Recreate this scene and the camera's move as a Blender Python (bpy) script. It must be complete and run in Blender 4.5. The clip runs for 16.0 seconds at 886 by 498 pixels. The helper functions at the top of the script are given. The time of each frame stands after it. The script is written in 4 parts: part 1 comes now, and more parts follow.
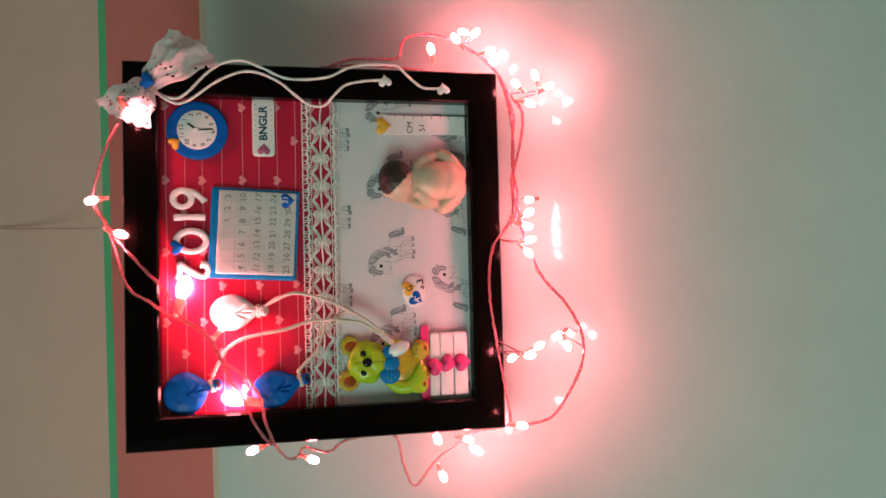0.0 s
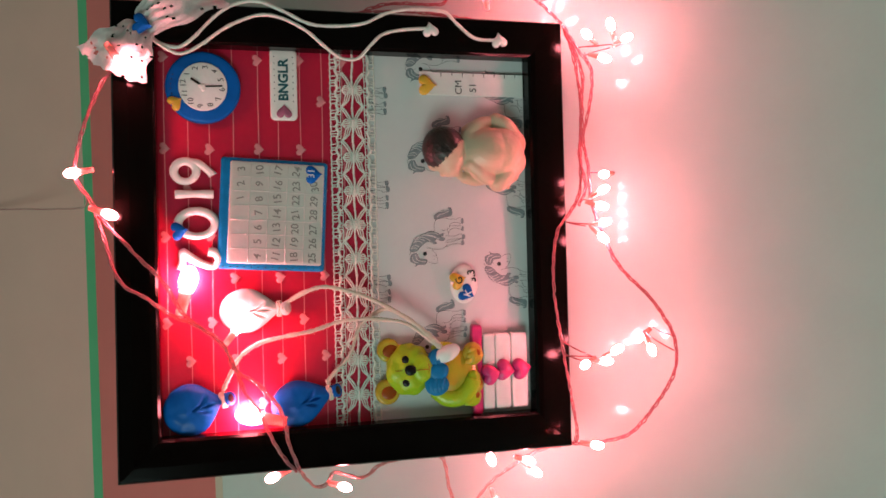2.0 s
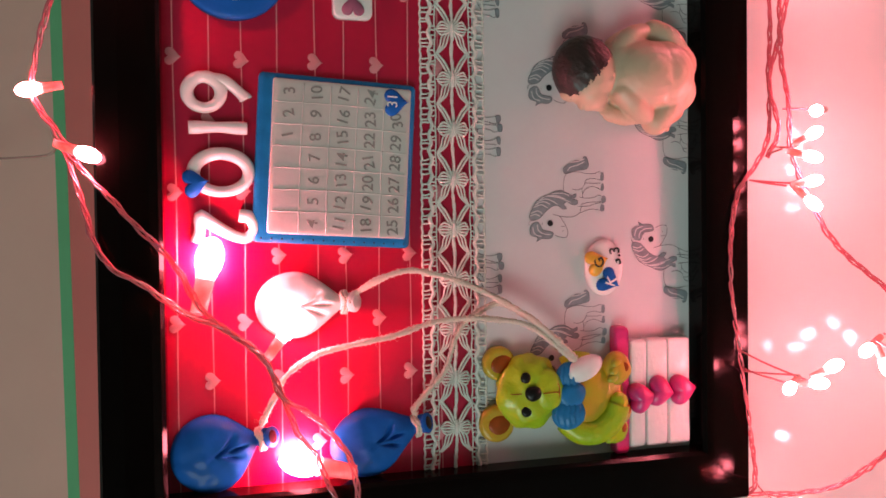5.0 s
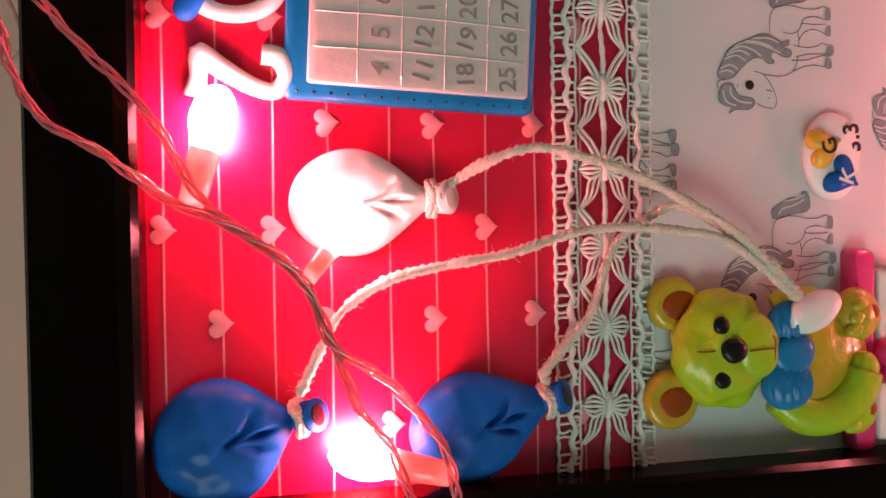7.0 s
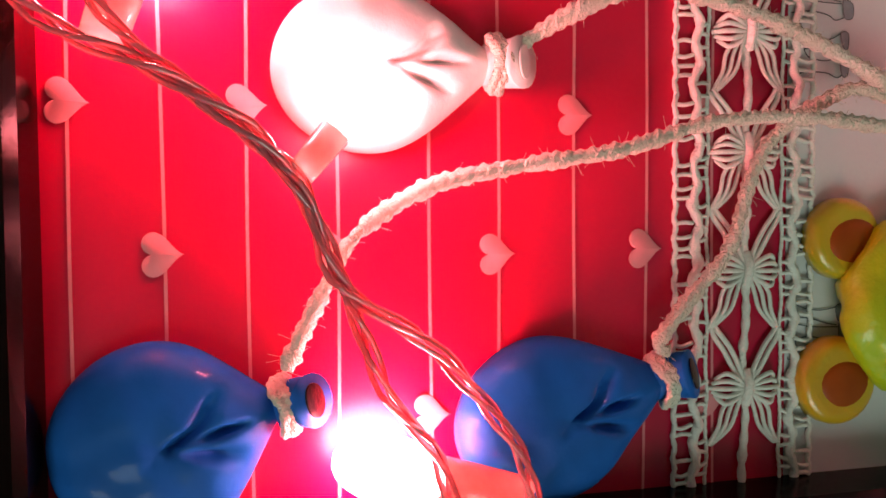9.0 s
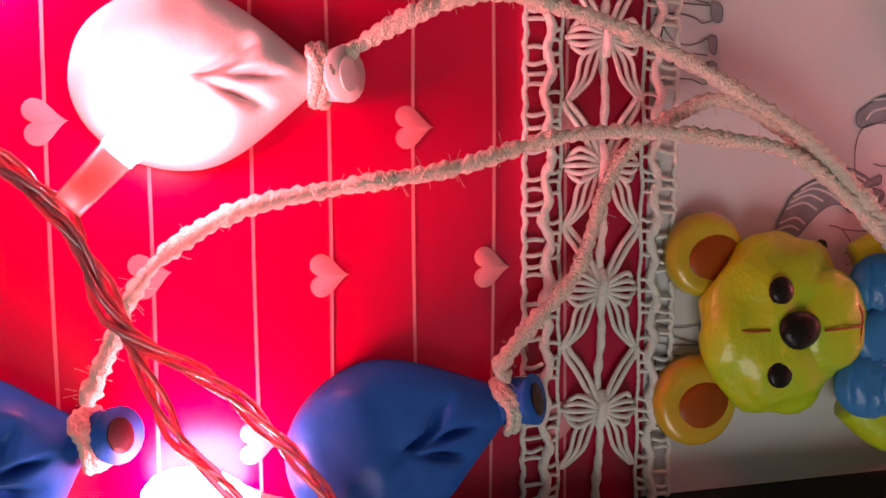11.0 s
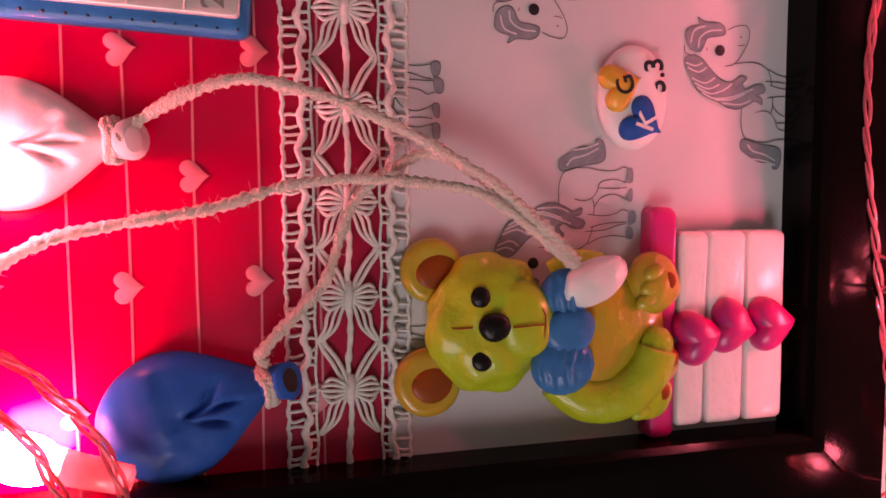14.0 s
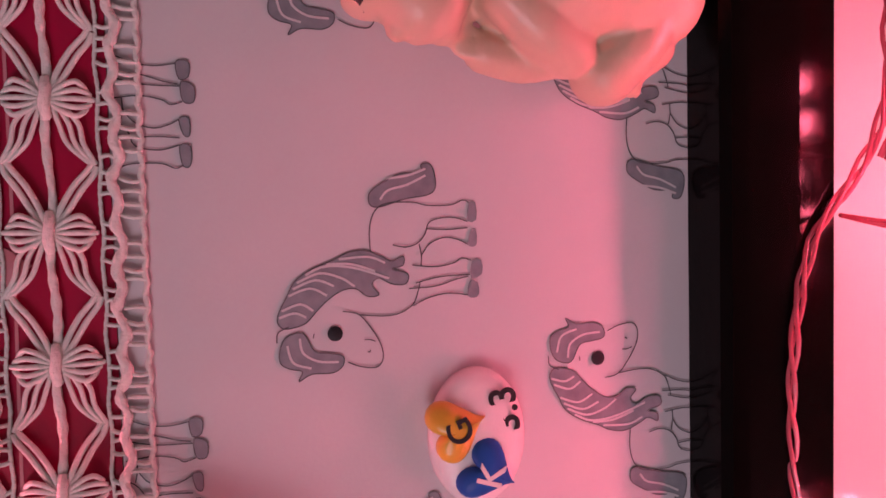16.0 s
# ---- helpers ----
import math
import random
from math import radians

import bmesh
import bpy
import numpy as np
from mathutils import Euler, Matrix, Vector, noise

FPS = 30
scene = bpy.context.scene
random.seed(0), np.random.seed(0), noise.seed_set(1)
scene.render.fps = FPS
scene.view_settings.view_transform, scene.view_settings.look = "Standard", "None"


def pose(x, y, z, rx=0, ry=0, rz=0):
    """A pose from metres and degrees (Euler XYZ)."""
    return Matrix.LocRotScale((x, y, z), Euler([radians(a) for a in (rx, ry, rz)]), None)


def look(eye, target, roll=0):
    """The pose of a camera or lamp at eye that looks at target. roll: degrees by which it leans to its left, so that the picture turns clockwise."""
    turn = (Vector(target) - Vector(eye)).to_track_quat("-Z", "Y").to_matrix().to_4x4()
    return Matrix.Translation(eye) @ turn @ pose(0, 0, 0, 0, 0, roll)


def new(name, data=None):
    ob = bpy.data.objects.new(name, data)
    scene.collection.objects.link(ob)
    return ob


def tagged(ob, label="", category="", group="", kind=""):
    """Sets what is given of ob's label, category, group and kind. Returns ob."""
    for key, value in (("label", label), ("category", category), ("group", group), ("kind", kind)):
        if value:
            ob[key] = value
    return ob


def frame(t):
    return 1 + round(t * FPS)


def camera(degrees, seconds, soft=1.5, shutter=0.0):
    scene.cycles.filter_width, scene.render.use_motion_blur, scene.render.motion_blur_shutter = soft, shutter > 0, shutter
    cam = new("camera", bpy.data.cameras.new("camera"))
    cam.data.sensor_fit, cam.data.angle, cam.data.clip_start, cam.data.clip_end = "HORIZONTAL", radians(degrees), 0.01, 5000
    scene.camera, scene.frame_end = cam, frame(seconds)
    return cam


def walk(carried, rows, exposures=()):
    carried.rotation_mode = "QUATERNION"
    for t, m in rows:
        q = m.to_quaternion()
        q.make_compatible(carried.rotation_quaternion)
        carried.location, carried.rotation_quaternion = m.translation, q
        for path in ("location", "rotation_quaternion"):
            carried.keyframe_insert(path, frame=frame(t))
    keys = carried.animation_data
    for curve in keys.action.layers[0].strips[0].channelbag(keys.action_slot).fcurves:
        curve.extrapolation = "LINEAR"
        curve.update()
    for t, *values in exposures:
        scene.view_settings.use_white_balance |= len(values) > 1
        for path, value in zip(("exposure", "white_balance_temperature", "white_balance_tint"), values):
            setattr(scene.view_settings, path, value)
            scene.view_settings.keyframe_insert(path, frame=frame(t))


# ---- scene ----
# Camera. Frame-local axes: right, up along the frame, out of its face. The
# path is kept in turned axes (the phone is held sideways): TURNED brings them back.
HANG = 2.05                     # height of the frame's middle over the floor
LEAN = 34.5                    # the frame's top leans away from the wall
F = pose(0, 0, HANG, 90 + LEAN, 0, 0) @ pose(0, 0, 0, 0, 0, -0.9)
TURNED = Matrix(((0, 0, 1, 0), (-1, 0, 0, 0), (0, -1, 0, 0), (0, 0, 0, 1)))
cam = camera(58.0, 16.0, soft=1.6)
PATH = [
    (0, (-0.062, -0.814, -0.028), (0.389, 1.133, 0.043), -1.4),
    (0.5, (-0.083, -0.773, -0.046), (0.397, 1.166, 0.064), -1.6),
    (1, (-0.076, -0.741, -0.041), (0.402, 1.199, 0.065), -1.6),
    (1.5, (-0.084, -0.698, -0.035), (0.404, 1.241, 0.027), -1.6),
    (2, (-0.095, -0.665, -0.022), (0.406, 1.271, 0.01), -1.4),
    (2.5, (-0.096, -0.623, -0.012), (0.408, 1.312, 0.009), -1.4),
    (3, (-0.101, -0.588, -0.008), (0.398, 1.348, 0.012), -1.5),
    (3.2, (-0.108, -0.574, -0.007), (0.4, 1.36, -0.005), -1.5),
    (5.3, (-0.1222, -0.4116, -0.0269), (0.4143, 1.5147, -0.0716), -0.57),
    (5.5, (-0.1182, -0.3956, -0.0349), (0.3944, 1.5371, -0.0796), -0.67),
    (6, (-0.1103, -0.3598, -0.0602), (0.3323, 1.5903, -0.0296), -1.49),
    (6.5, (-0.1074, -0.3148, -0.0723), (0.3153, 1.6398, -0.0427), -1.34),
    (7, (-0.1155, -0.2678, -0.0697), (0.3101, 1.6862, -0.0976), -1.05),
    (7.5, (-0.1271, -0.2256, -0.0853), (0.318, 1.7229, -0.158), -0.46),
    (8, (-0.1284, -0.1934, -0.0912), (0.3149, 1.7556, -0.1586), -0.63),
    (10.3, (-0.0996, -0.1588, -0.0762), (0.4003, 1.7696, -0.2548), 0.07),
    (10.5, (-0.0896, -0.1618, -0.0742), (0.4052, 1.7653, -0.2778), -0.03),
    (11, (-0.0769, -0.169, -0.0759), (0.3996, 1.7643, -0.2646), -0.18),
    (11.5, (-0.07, -0.1798, -0.0762), (0.4025, 1.7555, -0.2538), -0.17),
    (12, (-0.0589, -0.185, -0.0751), (0.4286, 1.7452, -0.2668), -0.04),
    (12.5, (-0.0455, -0.1923, -0.0772), (0.4568, 1.7338, -0.2719), -0.36),
    (13, (-0.0319, -0.2069, -0.0802), (0.4636, 1.7223, -0.2611), -0.44),
    (13.5, (-0.0295, -0.2237, -0.0726), (0.4888, 1.7001, -0.2471), -0.46),
    (14, (-0.032, -0.2386, -0.0684), (0.4793, 1.6879, -0.2338), -0.34),
    (14.5, (-0.0244, -0.242, -0.0659), (0.4841, 1.6849, -0.2341), -0.4),
    (15, (-0.0078, -0.2395, -0.0322), (0.5075, 1.6817, -0.2401), 0.18),
    (15.5, (0.0064, -0.2148, 0.01), (0.6318, 1.6811, -0.1104), -0.62),
    (16, (0.0404, -0.1861, 0.0134), (0.5302, 1.7506, -0.0835), -1.3),
]
EXPOSURES = [(0.0, 0.02, 6350, 12), (3.0, -0.05, 6450, 20), (5.5, -0.10, 6650, 32), (8.0, -0.14, 6800, 18), (10.5, -0.42, 7300, 52), (12.5, -0.36, 7700, 78),
             (14.5, -0.30, 7700, 88), (15.2, -0.38, 7600, 98), (16.0, -0.42, 7600, 112)]
walk(cam, [(t, F @ TURNED @ look(eye, target, roll)) for t, eye, target, roll in PATH], EXPOSURES)

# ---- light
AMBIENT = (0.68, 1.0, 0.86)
world = bpy.data.worlds.new("room_dark")
world.use_nodes = True
world.node_tree.nodes["Background"].inputs[0].default_value = (0.02, 0.025, 0.023, 1)
world.node_tree.nodes["Background"].inputs[1].default_value = 0.2
scene.world = world
# Unseen area lamp added to supply the room's greenish ambient light.
fill_lamp = bpy.data.lights.new("room_fill_lamp", "AREA")
fill_lamp.shape, fill_lamp.size, fill_lamp.size_y, fill_lamp.energy, fill_lamp.color = "RECTANGLE", 1.3, 1.1, 33.0, AMBIENT
new("room_fill_lamp", fill_lamp).matrix_world = look((-1.72, -1.95, 1.55), (0.5, -0.3, 1.85))
BULB_GLOW = 215.0
BULB_COLOR = (1.0, 0.20, 0.225)

WALL_Y = 0.1350


# ---- materials
def mat(name, color, rough=0.6, metal=0.0, vary=0.12, scale=120.0, bump=0.0, bscale=None, coat=0.0,
        second=None, blend=0.5, sheen=0.0, trans=0.0, emit=0.0, spec=0.5, subsurface=0.0):
    m = bpy.data.materials.new(name)
    m.use_nodes = True
    nt = m.node_tree
    p = nt.nodes["Principled BSDF"]
    tc = nt.nodes.new("ShaderNodeTexCoord")
    fine = nt.nodes.new("ShaderNodeTexNoise")
    fine.inputs["Scale"].default_value, fine.inputs["Detail"].default_value = scale, 6
    broad = nt.nodes.new("ShaderNodeTexNoise")
    broad.inputs["Scale"].default_value, broad.inputs["Detail"].default_value = scale / 9, 3
    nt.links.new(tc.outputs["Object"], fine.inputs["Vector"])
    nt.links.new(tc.outputs["Object"], broad.inputs["Vector"])
    add = nt.nodes.new("ShaderNodeMath")
    add.operation = "ADD"
    nt.links.new(fine.outputs["Fac"], add.inputs[0])
    nt.links.new(broad.outputs["Fac"], add.inputs[1])
    ramp = nt.nodes.new("ShaderNodeMapRange")
    ramp.inputs["From Min"].default_value, ramp.inputs["From Max"].default_value = 0.65, 1.35
    nt.links.new(add.outputs[0], ramp.inputs["Value"])
    mix = nt.nodes.new("ShaderNodeMix")
    mix.data_type = "RGBA"
    lo = second or tuple(c * (1 - vary) for c in color)
    hi = color if second else tuple(min(1, c * (1 + vary)) for c in color)
    mix.inputs["A"].default_value, mix.inputs["B"].default_value = (*lo, 1), (*hi, 1)
    nt.links.new(ramp.outputs[0], mix.inputs["Factor"])
    nt.links.new(mix.outputs["Result"], p.inputs["Base Color"])
    rr = nt.nodes.new("ShaderNodeMapRange")
    rr.inputs["To Min"].default_value, rr.inputs["To Max"].default_value = rough * 0.85, min(1, rough * 1.15)
    nt.links.new(broad.outputs["Fac"], rr.inputs["Value"])
    nt.links.new(rr.outputs[0], p.inputs["Roughness"])
    p.inputs["Metallic"].default_value = metal
    p.inputs["Coat Weight"].default_value = coat
    p.inputs["Coat Roughness"].default_value = 0.08
    p.inputs["Sheen Weight"].default_value = sheen
    p.inputs["Transmission Weight"].default_value = trans
    p.inputs["Specular IOR Level"].default_value = spec
    if subsurface:
        p.inputs["Subsurface Weight"].default_value = subsurface
        p.inputs["Subsurface Radius"].default_value = (0.004, 0.003, 0.002)
    if bump:
        b = nt.nodes.new("ShaderNodeBump")
        b.inputs["Strength"].default_value, b.inputs["Distance"].default_value = bump, 0.001
        n2 = nt.nodes.new("ShaderNodeTexNoise")
        n2.inputs["Scale"].default_value, n2.inputs["Detail"].default_value = bscale or scale, 4
        nt.links.new(tc.outputs["Object"], n2.inputs["Vector"])
        nt.links.new(n2.outputs["Fac"], b.inputs["Height"])
        nt.links.new(b.outputs["Normal"], p.inputs["Normal"])
    if emit:
        p.inputs["Emission Color"].default_value = (*BULB_COLOR, 1)
        p.inputs["Emission Strength"].default_value = emit
    return m


WALL = mat("wall_enamel", (0.50, 0.59, 0.545), 0.10, vary=0.05, scale=14, bump=0.05, bscale=9, spec=0.5)
# Cream paint; pink bulb light is mixed into its base colour.
WALL_TOP = mat("wall_cream_pink_lit", (0.72, 0.42, 0.35), 0.35, vary=0.05, scale=14, bump=0.25, bscale=30)
PINK_BAND = mat("stripe_pink", (0.66, 0.17, 0.15), 0.10, vary=0.05, scale=18, bump=0.2, bscale=24)
GREEN_BAND = mat("stripe_green", (0.10, 0.42, 0.20), 0.3, vary=0.08, scale=25)
BEIGE_BAND = mat("stripe_beige", (0.55, 0.47, 0.36), 0.3, vary=0.06, scale=25)
PLASTER = mat("room_plaster", (0.52, 0.53, 0.50), 0.7, vary=0.06, scale=8, bump=0.3, bscale=40)
FLOOR = mat("floor_tile", (0.42, 0.40, 0.36), 0.3, vary=0.1, scale=10)
WOOD = mat("black_wood", (0.0024, 0.0012, 0.0010), 0.14, vary=0.35, scale=60, bump=0.05, bscale=240, spec=0.09)
BOARD = mat("backing_board", (0.20, 0.15, 0.10), 0.8, scale=60)
RED = mat("red_card", (0.55, 0.010, 0.045), 0.30, vary=0.06, scale=160, bump=0.05, bscale=900)
PINK_PRINT = mat("pink_print", (0.78, 0.24, 0.26), 0.5, vary=0.08, scale=300)
CARD = mat("white_card", (0.64, 0.64, 0.64), 0.5, vary=0.02, scale=90, bump=0.04, bscale=900)
INK = mat("grey_ink", (0.085, 0.095, 0.10), 0.6, vary=0.2, scale=400)
INK_MANE = mat("mane_ink", (0.16, 0.19, 0.21), 0.6, second=(0.30, 0.34, 0.36), scale=260)
INK_BLACK = mat("black_ink", (0.012, 0.012, 0.015), 0.45, vary=0.2, scale=300)
TEAL_INK = mat("teal_ink", (0.006, 0.085, 0.105), 0.4, vary=0.3, scale=300)
THREAD = mat("cotton_thread", (0.80, 0.76, 0.70), 0.85, vary=0.12, scale=900, bump=0.5, bscale=1800, sheen=0.3)
JUTE = mat("jute", (0.66, 0.58, 0.46), 0.9, second=(0.82, 0.76, 0.64), scale=900, bump=1.0, bscale=1500, sheen=0.2)
WHITE_CLAY = mat("white_clay", (0.80, 0.78, 0.75), 0.45, vary=0.05, scale=140, bump=0.25, bscale=260, coat=0.25)
BLUE_CLAY = mat("blue_clay", (0.002, 0.105, 0.42), 0.5, vary=0.2, scale=90, bump=0.35, bscale=150, coat=0.12, spec=0.12)
TURQ_CLAY = mat("turquoise_clay", (0.002, 0.18, 0.43), 0.4, vary=0.2, scale=140, bump=0.3, bscale=300, coat=0.25, spec=0.2)
YELLOW_CLAY = mat("yellow_clay", (0.74, 0.42, 0.03), 0.4, vary=0.15, scale=160, bump=0.2, bscale=300, coat=0.3)
LIME_CLAY = mat("lime_clay", (0.36, 0.57, 0.008), 0.42, second=(0.44, 0.50, 0.010), scale=70, bump=0.8, bscale=260, coat=0.4, spec=0.3)
# Lime body and feet with pink bulb light coloured in; ears share the tone.
ORANGE_LIT_CLAY = mat("orange_lit_clay", (0.64, 0.26, 0.010), 0.33, second=(0.47, 0.42, 0.014), scale=70, bump=0.75, bscale=170, coat=0.5)
BROWN_CLAY = mat("brown_clay", (0.34, 0.06, 0.004), 0.5, vary=0.25, scale=120, coat=0.12, spec=0.2)
PINK_CLAY = mat("magenta_clay", (0.70, 0.03, 0.20), 0.4, vary=0.15, scale=120, bump=0.2, bscale=260, coat=0.35)
BLACK_CLAY = mat("black_clay", (0.005, 0.004, 0.004), 0.35, vary=0.2, scale=100, bump=0.4, bscale=400, coat=0.06, spec=0.25)
PLUM_CLAY = mat("plum_clay", (0.36, 0.10, 0.18), 0.5, vary=0.15, scale=160, coat=0.2)
SILVER_CLAY = mat("pearl_clay", (0.66, 0.66, 0.62), 0.32, vary=0.08, scale=90, bump=0.3, bscale=160, coat=0.4, metal=0.25)
# Darker tone stands in for shading in the engraved dates.
ENGRAVE_SHADE = mat("engrave_shade", (0.25, 0.25, 0.23), 0.35, vary=0.2, scale=300)
SKIN_CLAY = mat("peach_clay", (0.62, 0.44, 0.31), 0.45, vary=0.08, scale=70, bump=0.2, bscale=240, coat=0.25, subsurface=0.15)
HAIR_CLAY = mat("dark_hair_paint", (0.022, 0.010, 0.008), 0.42, vary=0.4, scale=260, bump=0.9, bscale=420, coat=0.12)
LACE_WHITE = mat("bow_lace", (0.82, 0.78, 0.76), 0.8, vary=0.1, scale=700, bump=0.9, bscale=420, sheen=0.3)
# Pinkish clear wire, its red deepened for bulb light shining through.
WIRE_RED_LIT = mat("backlit_pink_wire", (0.86, 0.22, 0.26), 0.10, vary=0.25, scale=300, coat=0.8, spec=0.8, trans=0.55)
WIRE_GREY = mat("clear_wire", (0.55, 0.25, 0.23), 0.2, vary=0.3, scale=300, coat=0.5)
SOCKET = mat("amber_socket", (0.66, 0.30, 0.25), 0.2, vary=0.2, scale=300, coat=0.5, trans=0.35)
GLOW = mat("lit_bulb", (0.9, 0.5, 0.5), 0.3, emit=BULB_GLOW)


# ---- builders
def obj(name, bm, material, parent=None, label="", smooth=True):
    me = bpy.data.meshes.new(name)
    bm.normal_update()
    bm.to_mesh(me)
    bm.free()
    for m in material if isinstance(material, (list, tuple)) else [material]:
        me.materials.append(m)
    if smooth:
        me.polygons.foreach_set("use_smooth", [True] * len(me.polygons))
    ob = new(name, me)
    if parent:
        ob.parent = parent
    if label:
        ob["label"] = label
    return ob


def part(name, bm, material, parent, label="", smooth=True):
    return obj(name, bm, material, parent, label, smooth)


def thing(name, label, category, r=0.0, u=0.0, n=0.0, turn=0.0, group=""):
    e = new(name)
    e.empty_display_size = 0.01
    e.matrix_world = F @ pose(r, u, n, 0, 0, turn)
    return tagged(e, label, category, group)


def merge(*bms):
    out = bmesh.new()
    for b in bms:
        me = bpy.data.meshes.new("tmp")
        b.to_mesh(me)
        b.free()
        out.from_mesh(me)
        bpy.data.meshes.remove(me)
    return out


def shifted(bm, x=0, y=0, z=0, turn=0, scale=1.0, slot=None):
    bmesh.ops.transform(bm, matrix=pose(x, y, z, 0, 0, turn) @ Matrix.Scale(scale, 4), verts=bm.verts)
    if slot is not None:
        for f in bm.faces:
            f.material_index = slot
    return bm


def box(x0, x1, y0, y1, z0, z1, bevel=0.0, seg=2):
    bm = bmesh.new()
    bmesh.ops.create_cube(bm, size=1, matrix=Matrix.Translation(((x0 + x1) / 2, (y0 + y1) / 2, (z0 + z1) / 2))
                          @ Matrix.Diagonal((x1 - x0, y1 - y0, z1 - z0, 1)))
    if bevel:
        bmesh.ops.bevel(bm, geom=list(bm.edges), offset=bevel, segments=seg, affect="EDGES", profile=0.5)
    return bm


def heart(size, k=40):
    pts = []
    for i in range(k):
        a = 2 * math.pi * i / k
        x = 16 * math.sin(a) ** 3
        y = 13 * math.cos(a) - 5 * math.cos(2 * a) - 2 * math.cos(3 * a) - math.cos(4 * a)
        pts.append((x / 32 * size, (y + 2.5) / 32 * size))
    return pts


def oval(a, b, k=40):
    return [(a * math.cos(2 * math.pi * i / k), b * math.sin(2 * math.pi * i / k)) for i in range(k)]


def slab_outline(w, h, rad, k=5):
    out = []
    for cx, cy, a0 in ((1, 1, 0), (-1, 1, 90), (-1, -1, 180), (1, -1, 270)):
        for i in range(k + 1):
            a = radians(a0 + 90 * i / k)
            out.append((cx * (w / 2 - rad) + rad * math.cos(a), cy * (h / 2 - rad) + rad * math.sin(a)))
    return out


def dome(outline, h, side=0.3, power=2.2, rings=7, rough=0.0, z0=0.0):
    """A cushion over an outline: an upright side, then a rounded top."""
    bm = bmesh.new()
    cx = sum(p[0] for p in outline) / len(outline)
    cy = sum(p[1] for p in outline) / len(outline)
    rows = [[bm.verts.new((x, y, z0)) for x, y in outline]]
    for j in range(rings):
        s = math.cos(j / rings * math.pi / 2) ** 0.8 if j else 1.0
        z = z0 + h * (side + (1 - side) * (1 - s ** power) ** (1 / power))
        row = []
        for x, y in outline:
            px, py = cx + (x - cx) * s, cy + (y - cy) * s
            d = noise.noise(Vector((px * 160, py * 160, h * 900))) * rough
            row.append(bm.verts.new((px, py, z + d)))
        rows.append(row)
    k = len(outline)
    for a, b in zip(rows, rows[1:]):
        for i in range(k):
            bm.faces.new((a[i], a[(i + 1) % k], b[(i + 1) % k], b[i]))
    top = bm.verts.new((cx, cy, z0 + h))
    for i in range(k):
        bm.faces.new((rows[-1][i], rows[-1][(i + 1) % k], top))
    bm.faces.new(list(reversed(rows[0])))
    return bm


def plate(outline, h, z0=0.0, edge=0.0006):
    """A flat piece with a softened rim."""
    bm = bmesh.new()
    cx = sum(p[0] for p in outline) / len(outline)
    cy = sum(p[1] for p in outline) / len(outline)
    size = max(math.hypot(x - cx, y - cy) for x, y in outline)
    rows = []
    for s, z in ((1, z0), (1, z0 + max(0.0, h - edge)), (1 - 0.4 * edge / size, z0 + h - 0.3 * edge), (1 - 1.3 * edge / size, z0 + h)):
        rows.append([bm.verts.new((cx + (x - cx) * s, cy + (y - cy) * s, z)) for x, y in outline])
    k = len(outline)
    for a, b in zip(rows, rows[1:]):
        for i in range(k):
            bm.faces.new((a[i], a[(i + 1) % k], b[(i + 1) % k], b[i]))
    bm.faces.new(rows[-1])
    bm.faces.new(list(reversed(rows[0])))
    return bm


def curve(points, steps=8, closed=False):
    """Catmull-Rom through the points."""
    pts = [Vector((*p, 0)) if len(p) == 2 else Vector(p) for p in points]
    k = len(pts)
    out = []
    for i in range(k if closed else k - 1):
        if closed:
            a, b, c, d = (pts[(i + j - 1) % k] for j in range(4))
        else:
            a, b, c, d = pts[max(i - 1, 0)], pts[i], pts[i + 1], pts[min(i + 2, k - 1)]
        for j in range(steps):
            t = j / steps
            out.append(0.5 * (2 * b + (c - a) * t + (2 * a - 5 * b + 4 * c - d) * t * t + (3 * b - a - 3 * c + d) * t ** 3))
    if not closed:
        out.append(pts[-1])
    return out


def sweep(path, radius, sides=6, closed=False, flat=1.0, caps=True):
    """A tube; radius may be a function of the share of the way."""
    bm = bmesh.new()
    k = len(path)
    rows = []
    up = Vector((0, 0, 1))
    for i, p in enumerate(path):
        d = path[(i + 1) % k] - path[i - 1] if closed else path[min(i + 1, k - 1)] - path[max(i - 1, 0)]
        d = d.normalized() if d.length > 1e-9 else Vector((1, 0, 0))
        side = d.cross(up)
        side = side.normalized() if side.length > 0.05 else d.cross(Vector((0, 1, 0))).normalized()
        top = side.cross(d).normalized()
        rad = radius(i / max(1, k - 1)) if callable(radius) else radius
        rows.append([bm.verts.new(p + rad * (math.cos(a) * side + flat * math.sin(a) * top))
                     for a in (2 * math.pi * j / sides for j in range(sides))])
    for i in range(k if closed else k - 1):
        a, b = rows[i], rows[(i + 1) % k]
        for j in range(sides):
            bm.faces.new((a[j], b[j], b[(j + 1) % sides], a[(j + 1) % sides]))
    if not closed and caps:
        bm.faces.new(rows[0])
        bm.faces.new(list(reversed(rows[-1])))
    bmesh.ops.recalc_face_normals(bm, faces=bm.faces)
    return bm


